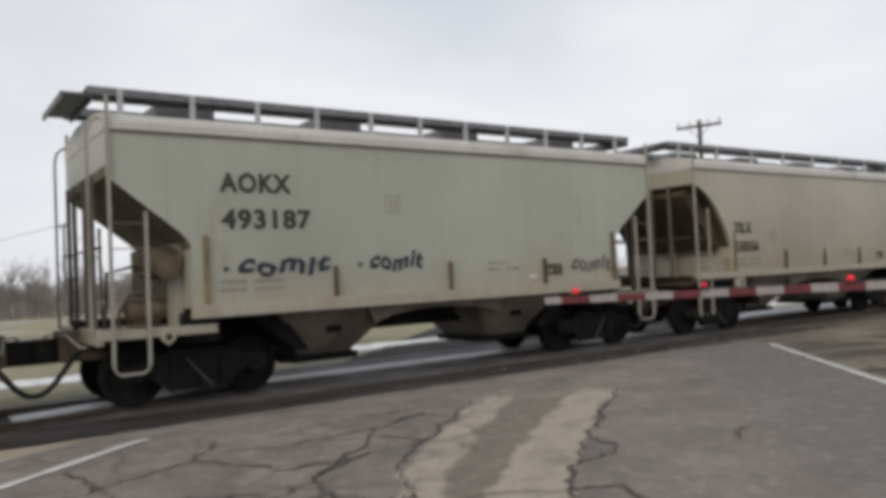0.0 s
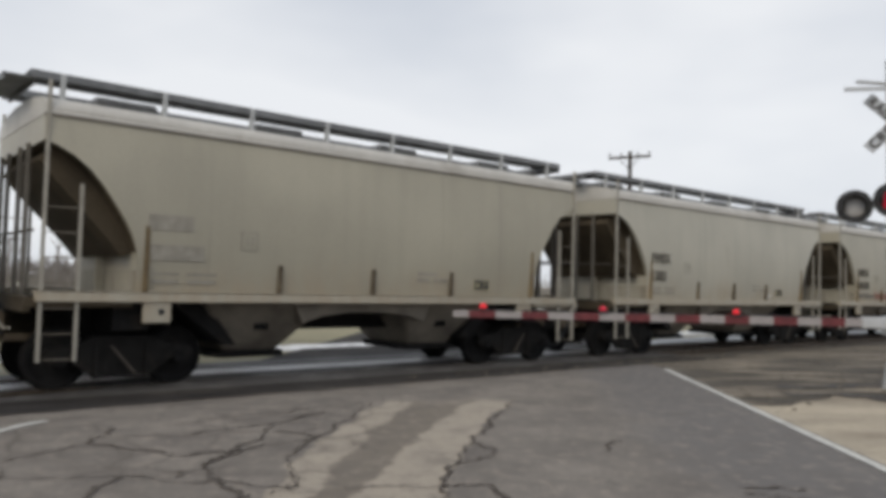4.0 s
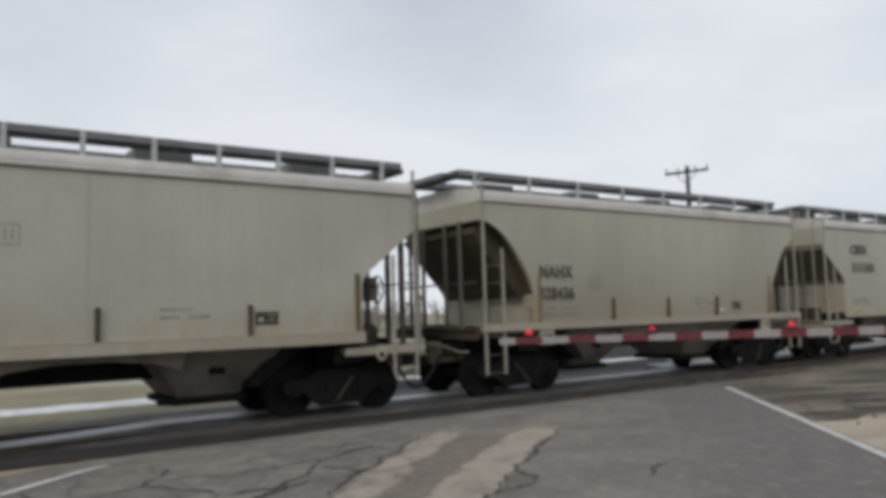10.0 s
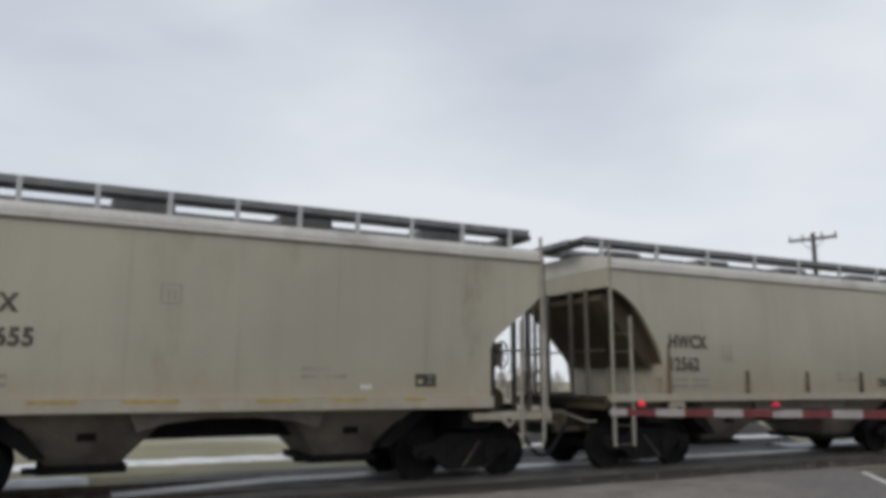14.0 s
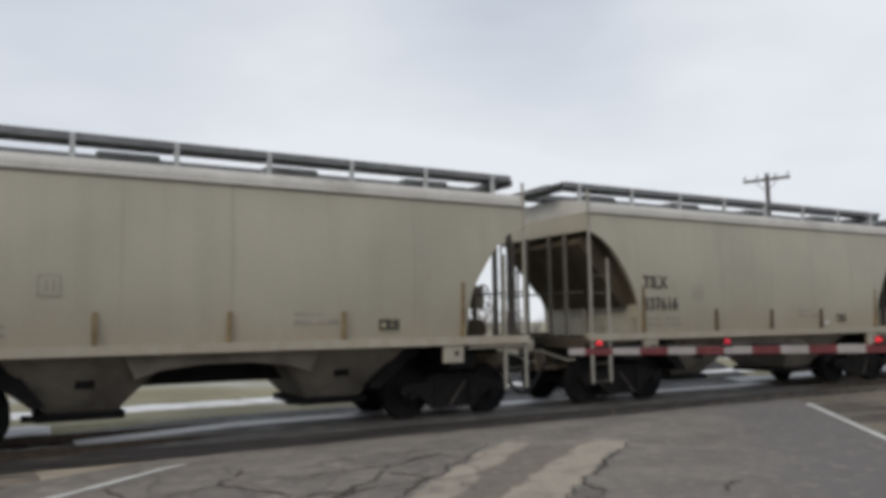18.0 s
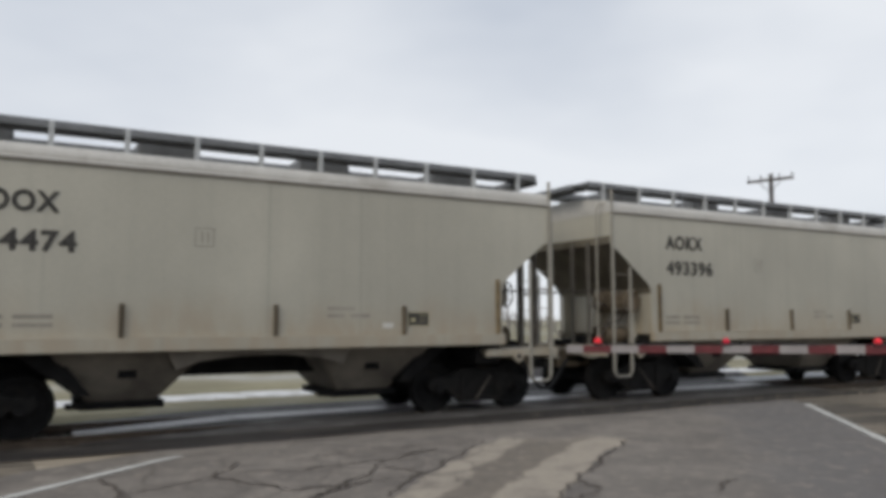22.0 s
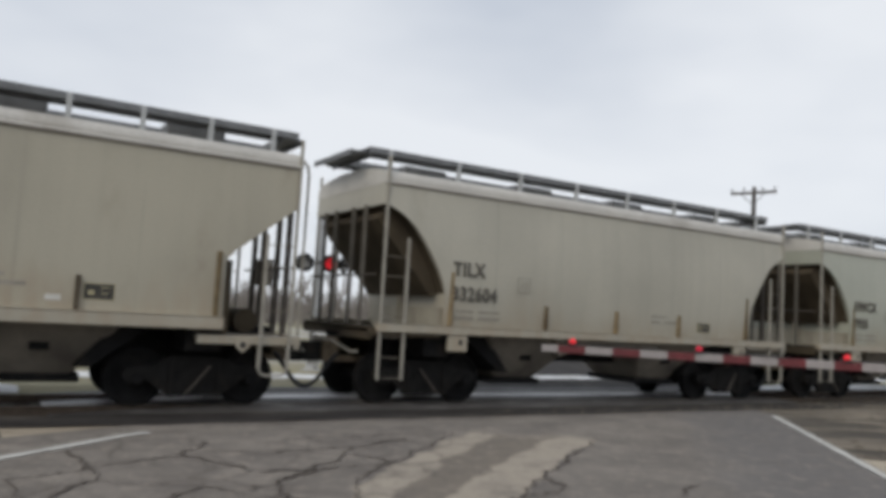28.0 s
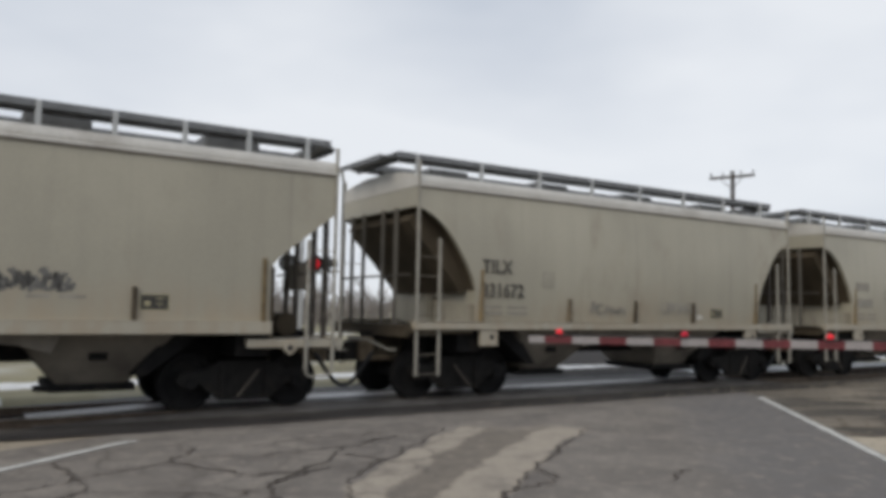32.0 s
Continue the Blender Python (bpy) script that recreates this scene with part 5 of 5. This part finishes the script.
def signal(name, at, label, gate):
    sig = thing(name, label, "crossing signal", "crossing signals", at=at)
    part("mast", rod((0, 0, 0.3), (0, 0, 5.2), 0.062, 14), SEALED, sig, "silver-painted mast")
    base = box(-0.19, 0.19, -0.19, 0.19, 0.0, 0.06, 0.015)
    rod((0, 0, 0.05), (0, 0, 0.5), 0.17, 12, base, 0.09)
    box(-0.02, 0.20, -0.16, 0.02, 0.14, 0.40, 0.03, base)
    part("base", base, SEALED, sig, "cast base of the mast")
    foot = box(-0.32, 0.32, -0.32, 0.32, -0.3, 0.012, 0.02)
    part("footing", foot, CONCRETE, sig, "concrete footing")
    part("mast_cap", rod((0, 0, 5.2), (0, 0, 5.26), 0.075, 12, None, 0.03), SEALED, sig)
    return sig


sig = signal("crossing_signal", Matrix.Translation((8.94, 10.26, -0.10)) @ Matrix.Rotation(radians(0.6), 4, "X") @ Matrix.Rotation(radians(-1.2), 4, "Y"),
             "silver mast with white crossbuck and black flasher lamps", True)
crossbuck(sig, (0.02, -0.13, 4.24), -40)
bracket_arms = box(-0.80, 0.0, -0.015, 0.015, 4.76, 4.82)
for v in bracket_arms.verts:
    if v.co.x < -0.5:
        v.co.z -= 0.06
rod((0, 0, 4.86), (-0.5, 0.12, 4.90), 0.03, 8, bracket_arms)
part("top_bracket", bracket_arms, SEALED, sig, "silver bracket arms at the mast's top")
crossarm = rod((-0.55, 0.12, 2.96), (0.42, -0.30, 2.96), 0.03, 8)
rod((0.0, -0.1, 2.95), (0.75, -0.25, 2.98), 0.028, 8, crossarm)
part("lamp_crossarm", crossarm, BLACK, sig, "black lamp crossarm")
signal_lamp(sig, (-0.60, 0.06, 2.92), -36, False)
signal_lamp(sig, (0.04, -0.24, 2.90), -36, False)
signal_lamp(sig, (-0.42, -0.52, 2.98), -30, True, RED_DIM)
signal_lamp(sig, (0.78, -0.28, 3.04), 55, False)
part("number_plate", box(-0.15, 0.15, -0.085, -0.07, 2.07, 2.28, 0.0), PLATE, sig, "small dark plate on the mast")
mech = box(-0.10, 0.14, -0.2, 0.14, 0.92, 1.22, 0.03)
part("gate_mechanism", mech, SEALED, sig, "silver gate mechanism box")
fan = [(0.05, 1.03), (0.42, 1.03), (0.58, 1.10), (0.68, 1.24), (0.78, 1.70), (0.16, 1.70), (0.14, 1.34), (0.05, 1.28)]
for k in range(3):
    y = -0.46 + 0.075 * k
    part("counterweight", prism([(px - 0.03 * (k == 1), pz) for px, pz in fan], "y", y, y + 0.045), SEALED, sig, "broad curved silver counterweight plate")
part("conduit", tube([(-0.14, -0.1, 0.95), (-0.14, -0.1, 1.75), (-0.05, -0.08, 1.85)], 0.028, 8), PLATE, sig, "dark conduit")
part("junction_box", box(-0.13, 0.05, -0.2, -0.06, 1.38, 1.72, 0.01), PLATE, sig, "dark junction box")

# the gate arm lies level across the lane
GATE_A, GATE_B = Vector((8.617, 9.83, 1.03)), Vector((1.952, 10.20, 1.03))
gate = thing("crossing_gate", "lowered red and white gate arm with small red lamps", "crossing gate", at=Matrix.Translation(GATE_A) @ Matrix.Rotation(math.atan2(GATE_B.y - GATE_A.y, GATE_B.x - GATE_A.x), 4, "Z"))
gate_len = (GATE_B - GATE_A).length
x, k = gate_len, 0
while x > 0.6:
    w = 0.22 if k == 0 else 0.375
    h = 0.046 + 0.020 * (1 - x / gate_len)
    bm = box(max(0.55, x - w), x, -0.022, 0.022, -h, h, 0.006)
    part("stripe", bm, STRIPE_R if k % 2 else STRIPE_W, gate, "red sheeting" if k % 2 else "white sheeting")
    x -= w
    k += 1
part("arm_adapter", box(-0.32, 0.56, -0.035, 0.035, -0.085, 0.085, 0.02), SEALED, gate, "silver arm adapter")
for d, lit in ((0.42, True), (2.15, False), (4.15, True)):
    xx = gate_len - d
    lamp = part("gate_lamp", box(xx - 0.07, xx + 0.07, -0.05, 0.05, 0.05, 0.085, 0.012), BLACK, gate, "small lamp on the arm")
    ball = bmesh.new()
    bmesh.ops.create_uvsphere(ball, u_segments=14, v_segments=8, radius=0.048, matrix=Matrix.Translation((xx, 0, 0.108)))
    part("lamp_lens", ball, RED_ON if lit else RED_DIM, lamp, "glowing red lens", True)
    part("lamp_wire", rod((xx, 0.03, 0.075), (xx - 1.2, 0.03, 0.07), 0.008, 6), RUBBER, gate)

# the signal on the far side of the track
far = signal("crossing_signal", Matrix.Translation((-2.83, 21.53, ground_z(20.5) - 0.02)), "silver mast with flasher lamps behind the track", True)
far_arm = rod((-0.42, -0.05, 3.05), (0.42, -0.05, 3.05), 0.03, 8)
part("lamp_crossarm", far_arm, BLACK, far, "black lamp crossarm")
signal_lamp(far, (-0.38, -0.1, 3.05), 8, False)
signal_lamp(far, (0.36, -0.1, 3.05), 8, True)
signal_lamp(far, (0.72, 0.1, 3.05), 70, False)


# ------------------------------------------------------------------ utility poles and wires
def utility_pole(x, y, top, turn, arm):
    z0 = ground_z(across(x, y)) - 0.3
    po = thing("utility_pole", "dark weathered wooden utility pole with a crossarm", "utility pole", "utility poles", at=pose(x, y, z0, 0, 0, turn))
    h = top - z0
    part("pole", rod((0, 0, 0), (0, 0, h), 0.17, 12, None, 0.11), WOOD, po)
    part("crossarm", box(-arm / 2, arm / 2, -0.20, -0.09, h - 0.42, h - 0.28, 0.01), WOOD, po, "wooden crossarm")
    for sx_ in (-1, 1):
        part("brace", rod((sx_ * 0.62, -0.2, h - 0.40), (0, -0.16, h - 1.05), 0.02, 6), UNDER, po)
    for k in range(4):
        u = (-0.47, -0.2, 0.2, 0.47)[k] * arm
        ins = rod((u, -0.145, h - 0.28), (u, -0.145, h - 0.18), 0.018, 6)
        rod((u, -0.145, h - 0.2), (u, -0.145, h - 0.06), 0.055, 8, ins, 0.03)
        part("insulator", ins, UNDER, po, "dark insulator")
    return Vector((x, y, top - 0.1))


POLES = [(18.07, 41.04, 9.37, -40, 2.44), (-36.0, 92.0, 9.4, -38, 2.72), (-100.0, 148.0, 9.4, -38, 2.72)]
tops = [utility_pole(*p) for p in POLES]
for a, b in ((1, 2),):
    for k, u in enumerate((-1.25, -0.5, 0.5, 1.25)):
        side_v = Vector((math.cos(radians(-38)), math.sin(radians(-38)), 0)) * u
        pts = []
        for i in range(17):
            q = i / 16
            p = tops[a].lerp(tops[b], q) + side_v
            pts.append(p - Vector((0, 0, 1.3 * 4 * q * (1 - q))))
        tagged(new("overhead_wire", mesh_from("overhead_wire", tube(pts, 0.008, 4), RUBBER)), "thin dark sagging overhead wire", "wire", "overhead wires")


# ------------------------------------------------------------------ brush along the far field
def brush(name, s0, s1, n0, n1, count, h0, h1, seed, label):
    """Bare thickets: many thin stems that fork."""
    rnd = random.Random(seed)
    verts, faces = [], []

    def stem(p, q, r):
        i = len(verts)
        d = (q - p).normalized()
        side_a = d.orthogonal().normalized()
        side_b = d.cross(side_a)
        for k in range(3):
            a = 2.094 * k
            verts.append(p + (side_a * math.cos(a) + side_b * math.sin(a)) * r)
        verts.append(q)
        faces.extend(((i, i + 1, i + 3), (i + 1, i + 2, i + 3), (i + 2, i, i + 3)))

    def grow(p, d, length, r, level):
        q = p + d * length
        stem(p, q, r)
        if level == 0:
            return
        for _ in range(4 if level > 1 else 3):
            u = rnd.uniform(0.3, 0.95)
            nd = (d + Vector((rnd.uniform(-1, 1), rnd.uniform(-1, 1), rnd.uniform(-0.1, 0.8))) * 0.75).normalized()
            grow(p.lerp(q, u), nd, length * rnd.uniform(0.45, 0.7), r * 0.55, level - 1)

    for _ in range(count):
        n = rnd.uniform(n0, n1)
        base = plan(rnd.uniform(s0, s1), n, ground_z(n) - 0.05)
        h = rnd.uniform(h0, h1) * (1.5 if rnd.random() < 0.07 else 1)
        grow(base, Vector((rnd.uniform(-.2, .2), rnd.uniform(-.2, .2), 1)).normalized(), h * 0.62, 0.13 * h / 4, 3)
    me = bpy.data.meshes.new(name)
    me.from_pydata(verts, [], faces)
    me.materials.append(TWIG)
    return tagged(new(name, me), label, "bushes", kind="stuff")


brush("far_brush", -190, 60, 80, 112, 2600, 2.6, 4.4, 3, "bare grey-brown thicket along the far field")
brush("near_brush", 40, 160, 40, 70, 260, 2.0, 3.6, 4, "bare grey-brown thicket beside the track")
brush("low_brush", -190, 40, 76, 90, 1500, 1.2, 2.2, 6, "low bare scrub before the thicket")
brush("weeds", -60, 0, 30, 80, 120, 0.5, 1.1, 9, "dry stalks standing in the field")

# ------------------------------------------------------------------ the passing train
def motions():
    turn = HEADING
    for index, car in WAGONS:
        rows = []
        for t, slack in SLACK:
            p = plan(FIRST + index * PITCH - SPEED * t + slack, TRACK, RAIL)
            rows.append((t, pose(p.x, p.y, p.z, 0, 0, turn)))
        walk(car, rows)


motions()
